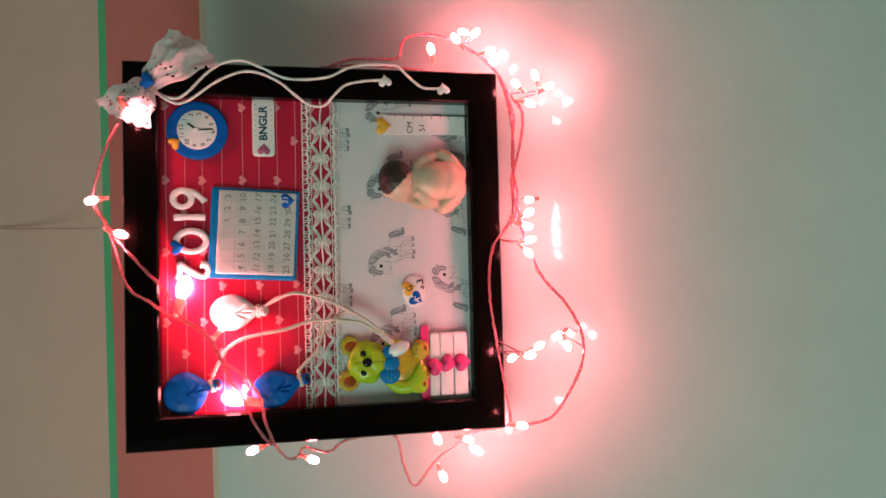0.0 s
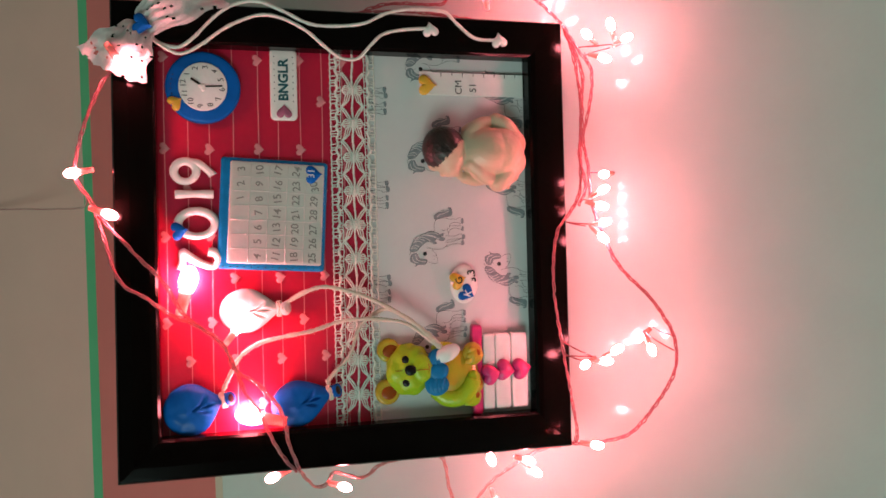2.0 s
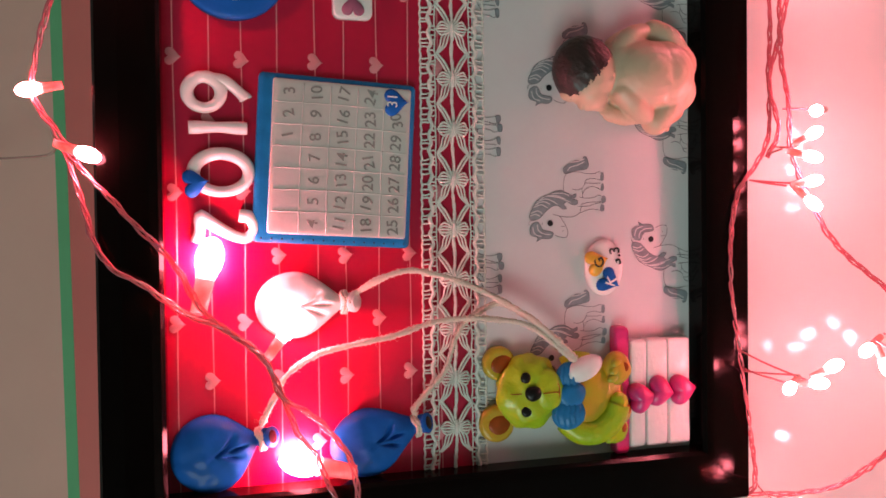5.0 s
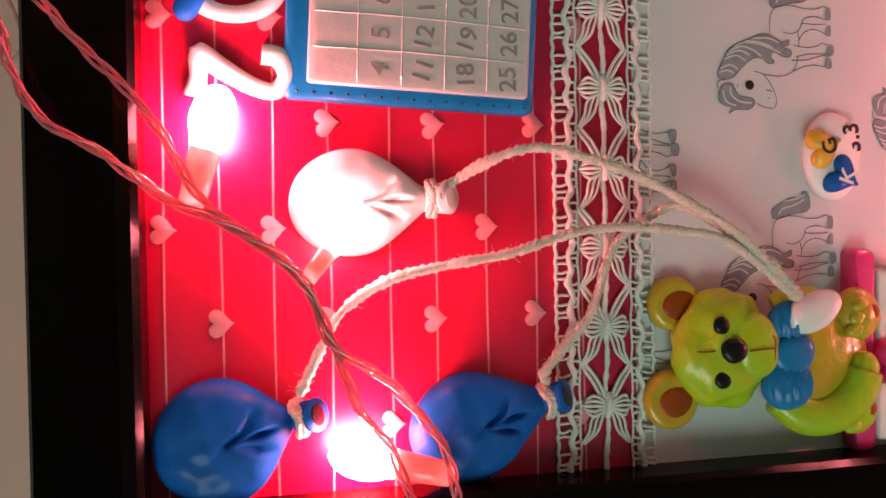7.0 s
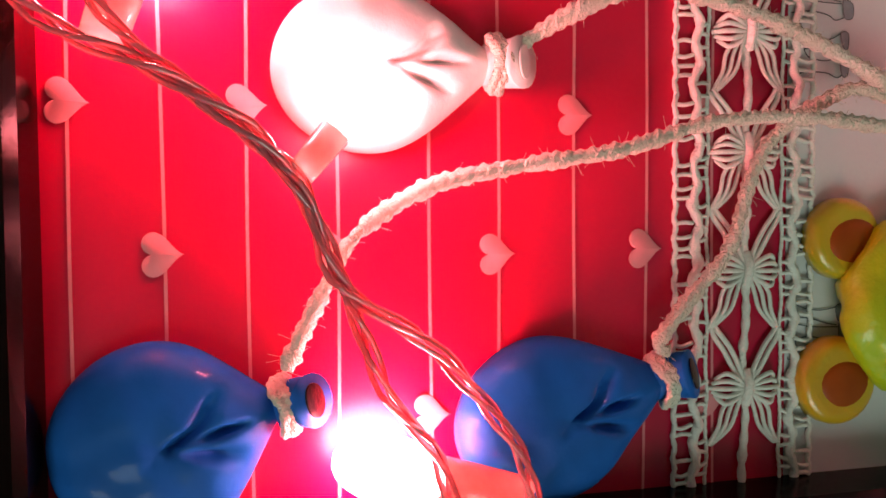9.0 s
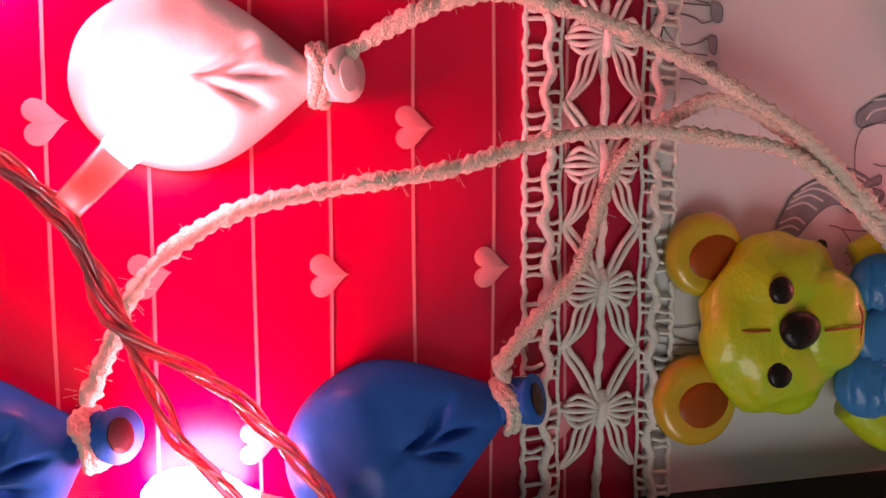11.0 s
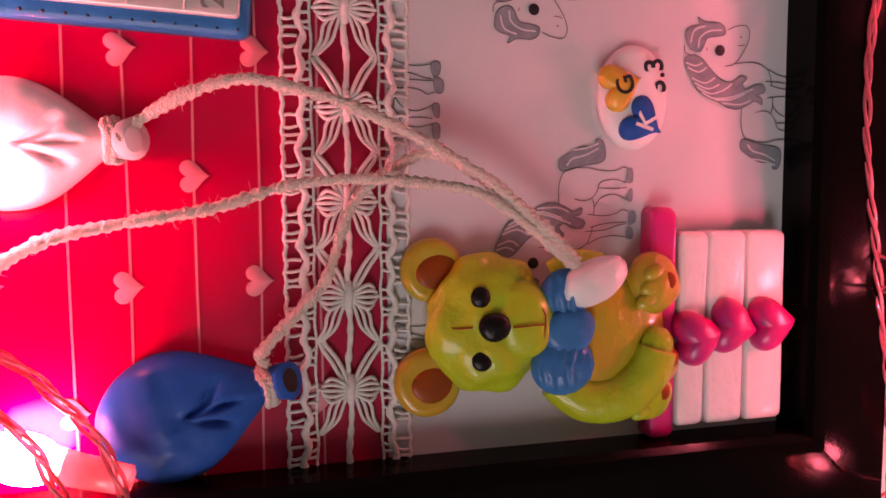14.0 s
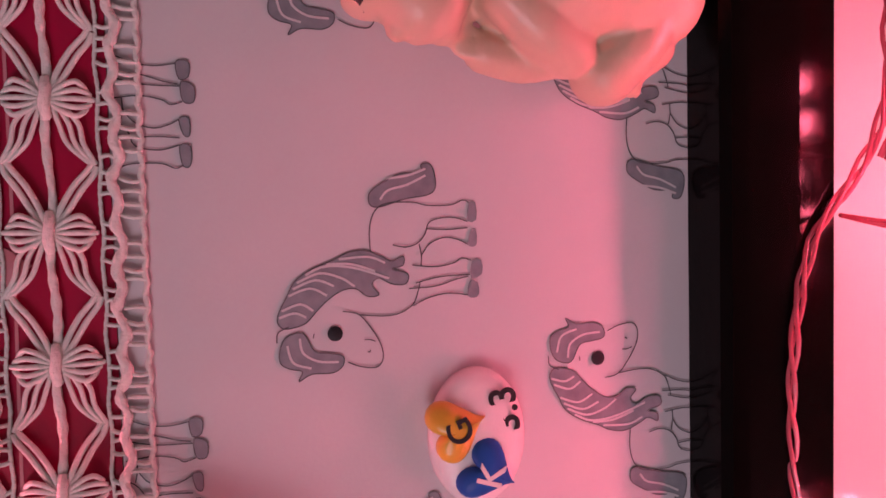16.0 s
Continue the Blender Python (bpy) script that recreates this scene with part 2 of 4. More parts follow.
def spaced(points, steps, gap):
    """Even steps along a smooth way."""
    base = curve(points, steps)
    run = [0.0]
    for a, b in zip(base, base[1:]):
        run.append(run[-1] + (b - a).length)
    count = max(8, int(run[-1] / gap))
    way, j = [], 0
    for i in range(count + 1):
        d = run[-1] * i / count
        while j < len(run) - 2 and run[j + 1] < d:
            j += 1
        f = (d - run[j]) / max(1e-9, run[j + 1] - run[j])
        way.append(base[j].lerp(base[j + 1], min(1, max(0, f))))
    return way, run[-1]


def axes(way, i):
    d = (way[min(i + 1, len(way) - 1)] - way[max(i - 1, 0)]).normalized()
    side = d.cross(Vector((0, 0, 1)))
    side = side.normalized() if side.length > 0.05 else Vector((1, 0, 0))
    return side, side.cross(d)


def twisted(points, radius, strands=3, pitch=0.006, steps=10, sides=5, depth=0.30, wobble=0.0):
    """A twisted cord: one tube whose lobed section turns along the way."""
    way, length = spaced(points, steps, pitch / 8)
    count = strands * 5
    bm, rows = bmesh.new(), []
    for i, p in enumerate(way):
        side, top = axes(way, i)
        turn = 2 * math.pi * length * i / (len(way) - 1) / pitch
        w = 1 + wobble * noise.noise(p * 350)
        ring = []
        for k in range(count):
            a = 2 * math.pi * k / count
            lobe = abs(math.cos(strands * (a - turn) / 2))
            q = radius * w * (1 - depth + depth * lobe)
            ring.append(bm.verts.new(p + q * (math.cos(a) * side + math.sin(a) * top)))
        rows.append(ring)
    for a, b in zip(rows, rows[1:]):
        for k in range(count):
            bm.faces.new((a[k], b[k], b[(k + 1) % count], a[(k + 1) % count]))
    bm.faces.new(rows[0])
    bm.faces.new(list(reversed(rows[-1])))
    bmesh.ops.recalc_face_normals(bm, faces=bm.faces)
    return bm


def strand(points, radius, offset, pitch, phase, seed):
    """One loose strand that winds about a way."""
    way, length = spaced(points, 8, 0.0035)
    path = []
    for i, p in enumerate(way):
        side, top = axes(way, i)
        a = phase + 2 * math.pi * length * i / (len(way) - 1) / pitch
        w = offset * (1 + 0.9 * noise.noise(p * 90 + Vector((seed * 7, 0, 0))))
        path.append(p + w * (math.cos(a) * side + math.sin(a) * top))
    return sweep(path, radius, 7)


def ribbon(points, width, z, steps=6, closed=False):
    """A printed line: a thin flat strip."""
    path = curve(points, steps, closed)
    bm = bmesh.new()
    k, rows = len(path), []
    for i, p in enumerate(path):
        d = path[(i + 1) % k] - path[i - 1] if closed else path[min(i + 1, k - 1)] - path[max(i - 1, 0)]
        s = Vector((-d.y, d.x, 0)).normalized() * width / 2
        rows.append((bm.verts.new((p.x + s.x, p.y + s.y, z)), bm.verts.new((p.x - s.x, p.y - s.y, z))))
    for i in range(k if closed else k - 1):
        a, b = rows[i], rows[(i + 1) % k]
        bm.faces.new((a[1], b[1], b[0], a[0]))
    return bm


def patch(points, z, steps=5):
    bm = bmesh.new()
    f = bm.faces.new([bm.verts.new((p.x, p.y, z)) for p in curve(points, steps, True)])
    f.normal_update()
    if f.normal.z < 0:
        f.normal_flip()
    bmesh.ops.triangulate(bm, faces=list(bm.faces))
    return bm


def blob(c, rad, turn=0.0, seg=20, rings=12):
    bm = bmesh.new()
    bmesh.ops.create_uvsphere(bm, u_segments=seg, v_segments=rings, radius=1,
                              matrix=pose(*c, 0, 0, turn) @ Matrix.Diagonal((*rad, 1)))
    return bm


def letters(text, size, depth=0.0003, turn=0.0, bold=0.0):
    """Raised writing, as a mesh."""
    cu = bpy.data.curves.new("writing", "FONT")
    cu.body, cu.size, cu.extrude, cu.align_x, cu.align_y, cu.offset = text, size, depth, "CENTER", "CENTER", bold
    ob = new("writing", cu)
    me = bpy.data.meshes.new_from_object(ob.evaluated_get(bpy.context.evaluated_depsgraph_get()))
    bm = bmesh.new()
    bm.from_mesh(me)
    bpy.data.objects.remove(ob)
    bpy.data.curves.remove(cu)
    bpy.data.meshes.remove(me)
    return shifted(bm, turn=turn)


# ---- the room
def structure(name, bm, material, label, category):
    ob = obj(name, bm, material, smooth=False)
    return tagged(ob, label, category, kind="structure")


Y0, X0, TOP = -3.4, 1.8, 3.1
Z_GREEN, Z_PINK = HANG + 0.4009, HANG + 0.2455
structure("floor", box(-X0, X0, Y0, WALL_Y, -0.1, 0), FLOOR, "pale stone tile floor", "floor")
structure("ceiling", box(-X0, X0, Y0, WALL_Y, TOP, TOP + 0.1), PLASTER, "plain plastered ceiling", "ceiling")
structure("wall_north", box(-X0, X0, WALL_Y, WALL_Y + 0.15, 0, Z_PINK - 0.009), WALL,
          "glossy grey-green enamel painted wall", "wall")
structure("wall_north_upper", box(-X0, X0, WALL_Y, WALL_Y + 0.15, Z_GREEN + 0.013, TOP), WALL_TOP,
          "cream wall above a striped border, tinted for pink bulb light", "wall")
structure("trim_beige", box(-X0, X0, WALL_Y - 0.0005, WALL_Y + 0.15, Z_PINK - 0.009, Z_PINK), BEIGE_BAND,
          "narrow beige painted border line on the wall", "wall stripe")
structure("trim_pink", box(-X0, X0, WALL_Y - 0.0008, WALL_Y + 0.15, Z_PINK, Z_GREEN), PINK_BAND,
          "wide salmon pink painted border band on the wall", "wall stripe")
structure("trim_green", box(-X0, X0, WALL_Y - 0.0011, WALL_Y + 0.15, Z_GREEN, Z_GREEN + 0.013), GREEN_BAND,
          "thin green painted border line on the wall", "wall stripe")
structure("wall_south", box(-X0, X0, Y0 - 0.15, Y0, 0, TOP), PLASTER, "plain plastered wall", "wall")
structure("wall_east", box(X0, X0 + 0.15, Y0, WALL_Y, 0, TOP), PLASTER, "plain plastered wall", "wall")
# Unseen opening, added as a place for the fill lamp.
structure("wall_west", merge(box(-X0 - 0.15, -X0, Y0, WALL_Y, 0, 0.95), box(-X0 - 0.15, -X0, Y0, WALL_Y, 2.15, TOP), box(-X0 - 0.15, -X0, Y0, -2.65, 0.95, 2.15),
          box(-X0 - 0.15, -X0, -1.25, WALL_Y, 0.95, 2.15)), PLASTER, "plain plastered wall, unseen, with an opening added for the fill lamp", "wall")

# ---- the frame
OUT, INN, BACK = 0.185, 0.1535, -0.036
frame_thing = thing("picture_frame", "square black wooden shadow box frame hanging on the wall", "frame")


def rail():
    """The lower rail, with mitred ends."""
    prof = [(0, BACK), (0, 0.0148), (0.0015, 0.0173), (0.012, 0.0181), (0.0255, 0.0173), (0.0295, 0.0163),
            (OUT - INN, 0.0141), (OUT - INN, -0.004), (0.018, -0.004), (0.018, BACK)]
    bm = bmesh.new()
    rows = []
    for e in (-1, 1):
        rows.append([bm.verts.new((e * (OUT - d - 0.00012), -OUT + d, z)) for d, z in prof])
    k = len(prof)
    for i in range(k):
        bm.faces.new((rows[0][i], rows[0][(i + 1) % k], rows[1][(i + 1) % k], rows[1][i]))
    bm.faces.new(rows[0])
    bm.faces.new(list(reversed(rows[1])))
    bmesh.ops.recalc_face_normals(bm, faces=bm.faces)
    return bm


for i in range(4):
    part("rail", shifted(rail(), turn=90 * i), WOOD, frame_thing, smooth=False)
part("backing_board", box(-0.160, 0.160, -0.160, 0.160, -0.0045, -0.0012), BOARD, frame_thing, smooth=False)
SEAM = -0.0135
red_card = part("red_card", box(-0.1595, 0.1595, SEAM, 0.1595, -0.0012, 0.0), RED, frame_thing,
                "red card printed with pale lines and hearts", smooth=False)
white_card = part("white_card", box(-0.1595, 0.1595, -0.1595, SEAM - 0.0002, -0.0012, -0.0001), CARD, frame_thing,
                  "white card printed with grey ponies", smooth=False)

LINES_U = (0.1480, 0.1308, 0.1137, 0.0957, 0.0752, 0.0600, 0.0415, 0.0241, 0.0065)
HEARTS_R = ((-0.1328, -0.0655, 0.0028, 0.0725, 0.1460), (-0.0968, -0.0308, 0.0395, 0.1135))
for i, u in enumerate(LINES_U):
    part("printed_line", ribbon([(-0.156 + 0.0312 * j, u + 0.0004 * math.sin(i * 3 + j)) for j in range(11)], 0.0007, 0.0003),
         PINK_PRINT, red_card)
    for r in HEARTS_R[i % 2]:
        bm = plate(heart(0.0092), 0.0002, 0.0004, 0.0001)
        part("printed_heart", shifted(bm, r + random.uniform(-0.0008, 0.0008), u, 0, random.uniform(-8, 8)), PINK_PRINT, red_card)


# ponies: line drawings, in units around the eye (right, up)
def pony_lines():
    jaw = [(33, -12), (27, -35), (1, -55), (-24, -67), (-44, -68), (-55, -58), (-52, -35), (-44, -17)]
    chest = [(27, -35), (23, -70), (26, -95), (39, -115), (59, -123), (71, -126)]
    fore = [[(36, -115), (48, -140), (53, -170), (49, -198)], [(63, -110), (65, -150), (74, -180), (78, -200)],
            [(71, -120), (79, -155), (81, -202)], [(99, -115), (95, -150), (100, -178), (107, -190), (103, -205)]]
    belly = [[(96, -128), (113, -129), (131, -126)], [(131, -87), (127, -105), (132, -123), (146, -135), (161, -140), (168, -150), (171, -175), (164, -200)]]
    hind = [[(113, -129), (131, -142), (140, -165), (136, -185), (128, -200)], [(154, -138), (152, -170), (154, -200)],
            [(196, -90), (195, -120), (190, -140), (190, -175), (197, -193), (193, -203)]]
    rump = [(121, -54), (151, -53), (176, -58), (191, -70), (196, -90)]
    face = [[(-30, -46), (-31, -49), (-28, -50)], [(2, 30), (-5, 31)], [(-12, -42), (-12, -50), (-15, -58)], [(-9, 82), (6, 80), (14, 65)]]
    return [jaw, chest, rump, *fore, *belly, *hind, *face]


def pony_hair():
    crest = [(16, 45), (11, 70), (21, 80), (36, 78), (56, 68), (81, 55), (99, 30), (111, 0), (121, -20), (124, -45)]
    locks = [(114, -70), (106, -85), (113, -102), (99, -101), (94, -85), (86, -108), (71, -105), (71, -85), (81, -65), (71, -55), (56, -65), (54, -48)]
    fringe = [(3, 45), (-1, 68), (-19, 78), (-39, 78), (-49, 65), (-54, 48), (-69, 53), (-59, 35), (-59, 5), (-49, -10), (-34, -10), (-29, 10), (-24, 30)]
    tail = [(189, -70), (193, -55), (211, -55), (226, -75), (239, -100), (241, -130), (253, -132), (253, -145), (236, -152), (216, -152), (206, -140), (200, -105)]
    return [crest + locks + [(66, -32), (64, -10), (46, 15), (24, 35)], fringe, tail]


def pony_streaks():
    return [[(79, 52), (92, 20), (84, -10), (70, -30)], [(60, 64), (70, 34), (58, 10)], [(38, 74), (47, 48), (36, 30)], [(105, 10), (104, -25), (92, -60)],
            [(112, -8), (114, -50), (104, -75)], [(70, 58), (82, 26), (72, 0)], [(28, 78), (34, 56), (27, 40)], [(90, 40), (102, 12), (98, -30), (80, -80)],
            [(232, -80), (236, -110), (246, -138)], [(-4, 50), (-26, 46), (-40, 25), (-43, -4)], [(-14, 68), (-40, 60), (-50, 35)], [(200, -70), (214, -82), (222, -110), (236, -138)]]


HOOFS = ([(71, -202), (68, -214), (49, -216), (44, -208), (48, -198)], [(102, -206), (103, -220), (81, -221), (75, -204)],
         [(149, -205), (151, -213), (129, -214), (124, -208), (128, -200)], [(193, -203), (193, -213), (166, -214), (165, -200)])


def pony(r, u, low, way=1):
    kr, k = 0.000155 * way, 0.000163
    at = lambda pts: [(r + x * kr, max(low, u + y * k)) for x, y in pts]  # noqa: E731
    whole = lambda pts: min(u + y * k for _, y in pts) > low - 0.0035  # noqa: E731
    for p in pony_lines():
        if whole(p):
            part("pony_stroke", ribbon(at(p), 0.00029, 0.0003), INK, white_card)
    for p in HOOFS:
        if whole(p):
            part("pony_hoof", patch(at(p), 0.0003, 2), INK_MANE, white_card)
    part("pony_eye", shifted(plate(oval(0.0018, 0.0018, 16), 0.0001, 0.0003, 0.00005), r, u), INK_BLACK, white_card)
    for p in pony_hair():
        if whole(p):
            part("pony_mane", patch(at(p), 0.0002, 4), INK_MANE, white_card)
            part("pony_stroke", ribbon(at(p), 0.00024, 0.00028, 4, True), INK, white_card)
    for p in pony_streaks():
        part("mane_streak", ribbon(at(p), 0.00055, 0.00035), CARD, white_card)


for r in (0.1435, 0.0645, -0.0148, -0.0942):
    pony(r, -0.0610, -0.159)
for r in (0.134, 0.0545, -0.0250, -0.1045):
    pony(r, -0.1273, -0.159, -1)
LEGS = pony_lines()[3:12]
for r in (0.134, 0.0545, -0.0250, -0.1045):
    at_row = lambda pts: [(r - x * 0.000155, 0.0045 + y * 0.000163) for x, y in pts]  # noqa: E731
    for p in LEGS:
        low = [q for q in at_row([(c.x, c.y) for c in curve(p, 4)]) if q[1] < SEAM - 0.0005]
        if len(low) > 2:
            part("pony_stroke", ribbon(low, 0.00029, 0.0003, 2), INK, white_card)
    for p in HOOFS:
        part("pony_hoof", patch(at_row(p), 0.0003, 2), INK_MANE, white_card)
        part("pony_stroke", ribbon(at_row(p), 0.00022, 0.00036, 3, True), INK, white_card)

# ---- lace band
lace = thing("lace_trim", "white crocheted cotton lace band glued over the card seam", "lace", 0, -0.0016)
PERIOD, HALF = 0.0282, 0.0187
for s in (-1, 1):
    edge = [(-0.157 + 0.0026 * i, s * (HALF - 0.0006 * (i % 2)), 0.0009) for i in range(121)]
    part("edge_cord", twisted(edge, 0.0007, 2, 0.004, 2), THREAD, lace)
    wavy = [(-0.157 + 0.0047 * i, s * (0.0132 + 0.0008 * (1 if i % 2 else -1) + 0.0004 * math.sin(i * 1.3)), 0.0013) for i in range(67)]
    part("wavy_cord", twisted(wavy, 0.00125, 2, 0.0075, 3, wobble=0.35), THREAD, lace)
    rungs = []
    for i in range(23):
        for k, off in enumerate((0.0, 0.0024, 0.0050, 0.0079)):
            x = -0.1555 + 0.0141 * i + off
            if x > 0.156:
                continue
            lean = 0.0006 * math.sin(i * 1.9 + k * 2.3)
            rungs.append(sweep(curve([(x, s * HALF, 0.0009), (x + lean, s * 0.0166, 0.0013), (x + 0.0003, s * 0.0138, 0.0011)], 3), 0.00054, 5))
            x += 0.0046
            rungs.append(sweep(curve([(x, s * 0.0134, 0.0011), (x - lean, s * 0.0118, 0.0013), (x + 0.0002, s * 0.0100, 0.0009)], 3), 0.00050, 5))
    part("ladder", merge(*rungs), THREAD, lace)
    thin = [(-0.157 + 0.0052 * i, s * (0.0100 + 0.0003 * math.sin(i * 2.2)), 0.0009) for i in range(61)]
    part("inner_thread", twisted(thin, 0.0005, 2, 0.004, 3), THREAD, lace)


def lace_flower():
    bms = []
    for su in (-1, 1):
        # a straight bundle one way, a fan from under the tuft the other way
        for w in (-1, 1):
            bms.append(sweep(curve([(0.0004, su * 0.0006, 0.0019), (0.0046 - 0.0003 * w, su * (0.0027 + 0.0007 * w), 0.0018), (0.0094 - 0.0004 * w, su * (0.0054 + 0.0008 * w), 0.0016),
                                    (0.0128 - 0.0006 * w, su * (0.0080 + 0.0005 * w), 0.0012), (0.0146 - 0.0004 * w, su * (0.0088 + 0.0004 * w), 0.0010)], 5), 0.00068, 6))
        for w in (-1, 0, 1):
            bms.append(sweep(curve([(-0.0008, su * (0.0018 + 0.0008 * w), 0.0016), (-0.0050, su * (0.0042 + 0.0019 * w), 0.0018), (-0.0092, su * (0.0054 + 0.0016 * w), 0.0017),
                                    (-0.0122, su * (0.0076 + 0.0009 * w), 0.0013), (-0.0138, su * (0.0090 + 0.0003 * w), 0.0010)], 5), 0.00056, 6))
        for w in (-1, -0.5, 0, 0.5, 1):
            bms.append(sweep(curve([(0, su * 0.0004, 0.0019), (w * 0.0022, su * 0.0026, 0.0027), (w * 0.0036, su * 0.0056, 0.0028), (w * 0.0030, su * (0.0082 - 0.0012 * abs(w)), 0.0020),
                                    (w * 0.0018, su * (0.0092 - 0.0014 * abs(w)), 0.0009)], 5), 0.00060, 6))
    bms.append(sweep(curve([(-0.0040, 0, 0.0016), (-0.0015, 0.0002, 0.0030), (0.0018, -0.0001, 0.0030), (0.0042, 0, 0.0016)], 5), 0.00115, 8))
    return merge(*bms)


proto = None
for i in range(-6, 6):
    r = -0.0177 + PERIOD * i
    if abs(r) > 0.157:
        continue
    if proto is None:
        proto = part("lace_flower", lace_flower(), THREAD, lace)
        ob = proto
    else:
        ob = new("lace_flower", proto.data)
        ob.parent = lace
    ob.location, ob.rotation_euler = (r, 0.0002 * math.sin(i * 2), 0), (0, 0, radians(1.5 * math.sin(i * 5)))
part("centre_strand", twisted([(-0.157 + 0.007 * i, 0.0005 * math.sin(i * 1.7), 0.0012) for i in range(46)], 0.00105, 2, 0.009, 3, wobble=0.3), THREAD, lace)
frays = [sweep(curve([(-0.155, -0.017 - 0.0008 * i, 0.001), (-0.159, -0.019 - 0.001 * i, 0.002), (-0.161 + 0.001 * (i % 3), -0.022 - 0.0013 * i, 0.003)], 4), 0.0003, 4)
         for i in range(5)]
part("frayed_end", merge(*frays), THREAD, lace, "frayed loose thread ends")


# ---- clay pieces on the red card
def clay_heart(parent, name, size, material, r, u, n, turn=0.0, h=0.0035, label=""):
    return part(name, shifted(dome(heart(size), h, 0.25, rough=0.0002), r, u, n, turn), material, parent, label)


clock = thing("clay_clock", "blue clay wall clock with a white dial and hand-drawn numbers", "clock", 0.1215, 0.118)
part("disc", dome(oval(0.0287, 0.0290, 56), 0.0062, 0.55, 4, rough=0.0003), BLUE_CLAY, clock)
part("dial", shifted(plate(oval(0.0193, 0.0187, 48), 0.0016, 0, 0.0006), 0, 0, 0.0058), WHITE_CLAY, clock)
for i in range(1, 13):
    a = radians(90 - 30 * i - 8)
    part("number", shifted(letters(str(i), 0.0062, 0.00015), 0.0155 * math.cos(a), 0.0150 * math.sin(a), 0.0075, random.uniform(-14, 14)), INK_BLACK, clock)
part("minute_hand", shifted(box(-0.0006, 0.0006, -0.0150, 0, 0.0073, 0.0083, 0.0003), turn=3), BLACK_CLAY, clock)
part("hour_hand", shifted(box(-0.0009, 0.0009, 0, 0.0110, 0.0073, 0.0085, 0.0004), turn=-34), BLACK_CLAY, clock)
clay_heart(clock, "centre_heart", 0.0068, WHITE_CLAY, 0, 0, 0.0072, 40, 0.002)
clay_heart(clock, "yellow_heart", 0.0125, YELLOW_CLAY, -0.0125, 0.0205, 0.0048, 35, 0.0040)
for i in range(7):
    a = radians(68 + 9 * i)
    part("dot", blob((0.0245 * math.cos(a), 0.0245 * math.sin(a), 0.0061), (0.0006, 0.0006, 0.0003), seg=8, rings=5), INK_BLACK, clock)

plaque = thing("name_plaque", "small white clay plaque lettered in blue with a plum heart", "plaque", 0.126, 0.0548)
part("slab", dome(slab_outline(0.0585, 0.0218, 0.004), 0.0040, 0.6, 5, rough=0.0001), WHITE_CLAY, plaque)
part("lettering", shifted(letters("BNGLR", 0.0108, 0.00015, bold=0.00035), 0.0035, 0, 0.0040), TEAL_INK, plaque)
for i in range(8):
    for s in (-1, 1):
        part("dot", blob((-0.014 + 0.0052 * i, s * 0.0075, 0.0038), (0.0005, 0.0005, 0.0003), seg=8, rings=5), INK_BLACK, plaque)
clay_heart(plaque, "plum_heart", 0.0125, PLUM_CLAY, -0.0218, 0.0, 0.0034, 90, 0.0026)

# digits of the year, as rolled clay
GROUP = "rolled clay digits of the year"


def digit(name, label, paths, rad=0.0034):
    e = thing("clay_digit", label, "digit", group=GROUP)
    for p, closed in paths:
        way = curve([(x, y, 0.0030) for x, y in p], 8, closed)
        part("roll", sweep(way, lambda s: rad * (0.93 + 0.1 * math.sin(9 * s)), 10, closed, 0.85), WHITE_CLAY, e)
    return e


digit("two", "white rolled clay digit 2 glued to the red card",
      [([(-0.0095, 0.1165), (-0.0105, 0.1110), (-0.0165, 0.1085), (-0.0212, 0.1125), (-0.0200, 0.1190), (-0.0150, 0.1280), (-0.0100, 0.1350), (-0.0098, 0.1358)][::-1], False),
       ([(-0.0098, 0.1358), (-0.0165, 0.1362), (-0.0235, 0.1375)], False)])
zero = digit("zero", "white rolled clay digit 0 glued to the red card",
             [([(0.0130 + 0.0100 * math.cos(a), 0.1250 + 0.0140 * math.sin(a)) for a in (0.52 * i for i in range(12))], True)])
clay_heart(zero, "blue_heart", 0.0145, BLUE_CLAY, 0.0075, 0.1375, 0.0042, 10, 0.0045, "blue clay heart")
digit("one", "white rolled clay digit 1 glued to the red card", [([(0.0362, 0.1115), (0.0366, 0.126), (0.0362, 0.1410)], False)])
digit("nine", "white rolled clay digit 9 glued to the red card",
      [([(0.0545 + 0.0080 * math.cos(a), 0.1330 + 0.0085 * math.sin(a)) for a in (0.63 * i for i in range(10))], True),
       ([(0.0615, 0.1295), (0.0600, 0.1215), (0.0535, 0.1135), (0.0515, 0.1120)], False)])

# the calendar
cal = thing("clay_calendar", "pearl white clay calendar page with a blue clay border", "calendar", 0.0192, 0.0653, 0, -3.2)
part("border", dome(slab_outline(0.0900, 0.0850, 0.0030, 12), 0.0052, 0.7, 6, rough=0.0011), TURQ_CLAY, cal)
part("page", shifted(dome(slab_outline(0.0820, 0.0745, 0.0014, 12), 0.0022, 0.8, 8, rough=0.0002), 0.001, -0.0022, 0.0048), SILVER_CLAY, cal)
for i in range(6):
    x = -0.0395 + 0.081 / 7 * (i + 1)
    part("grid_line", sweep(curve([(x, -0.0375, 0.0071), (x + 0.0004, 0, 0.0071), (x - 0.0003, 0.0335, 0.0071)], 5), 0.00028, 5), SILVER_CLAY, cal)
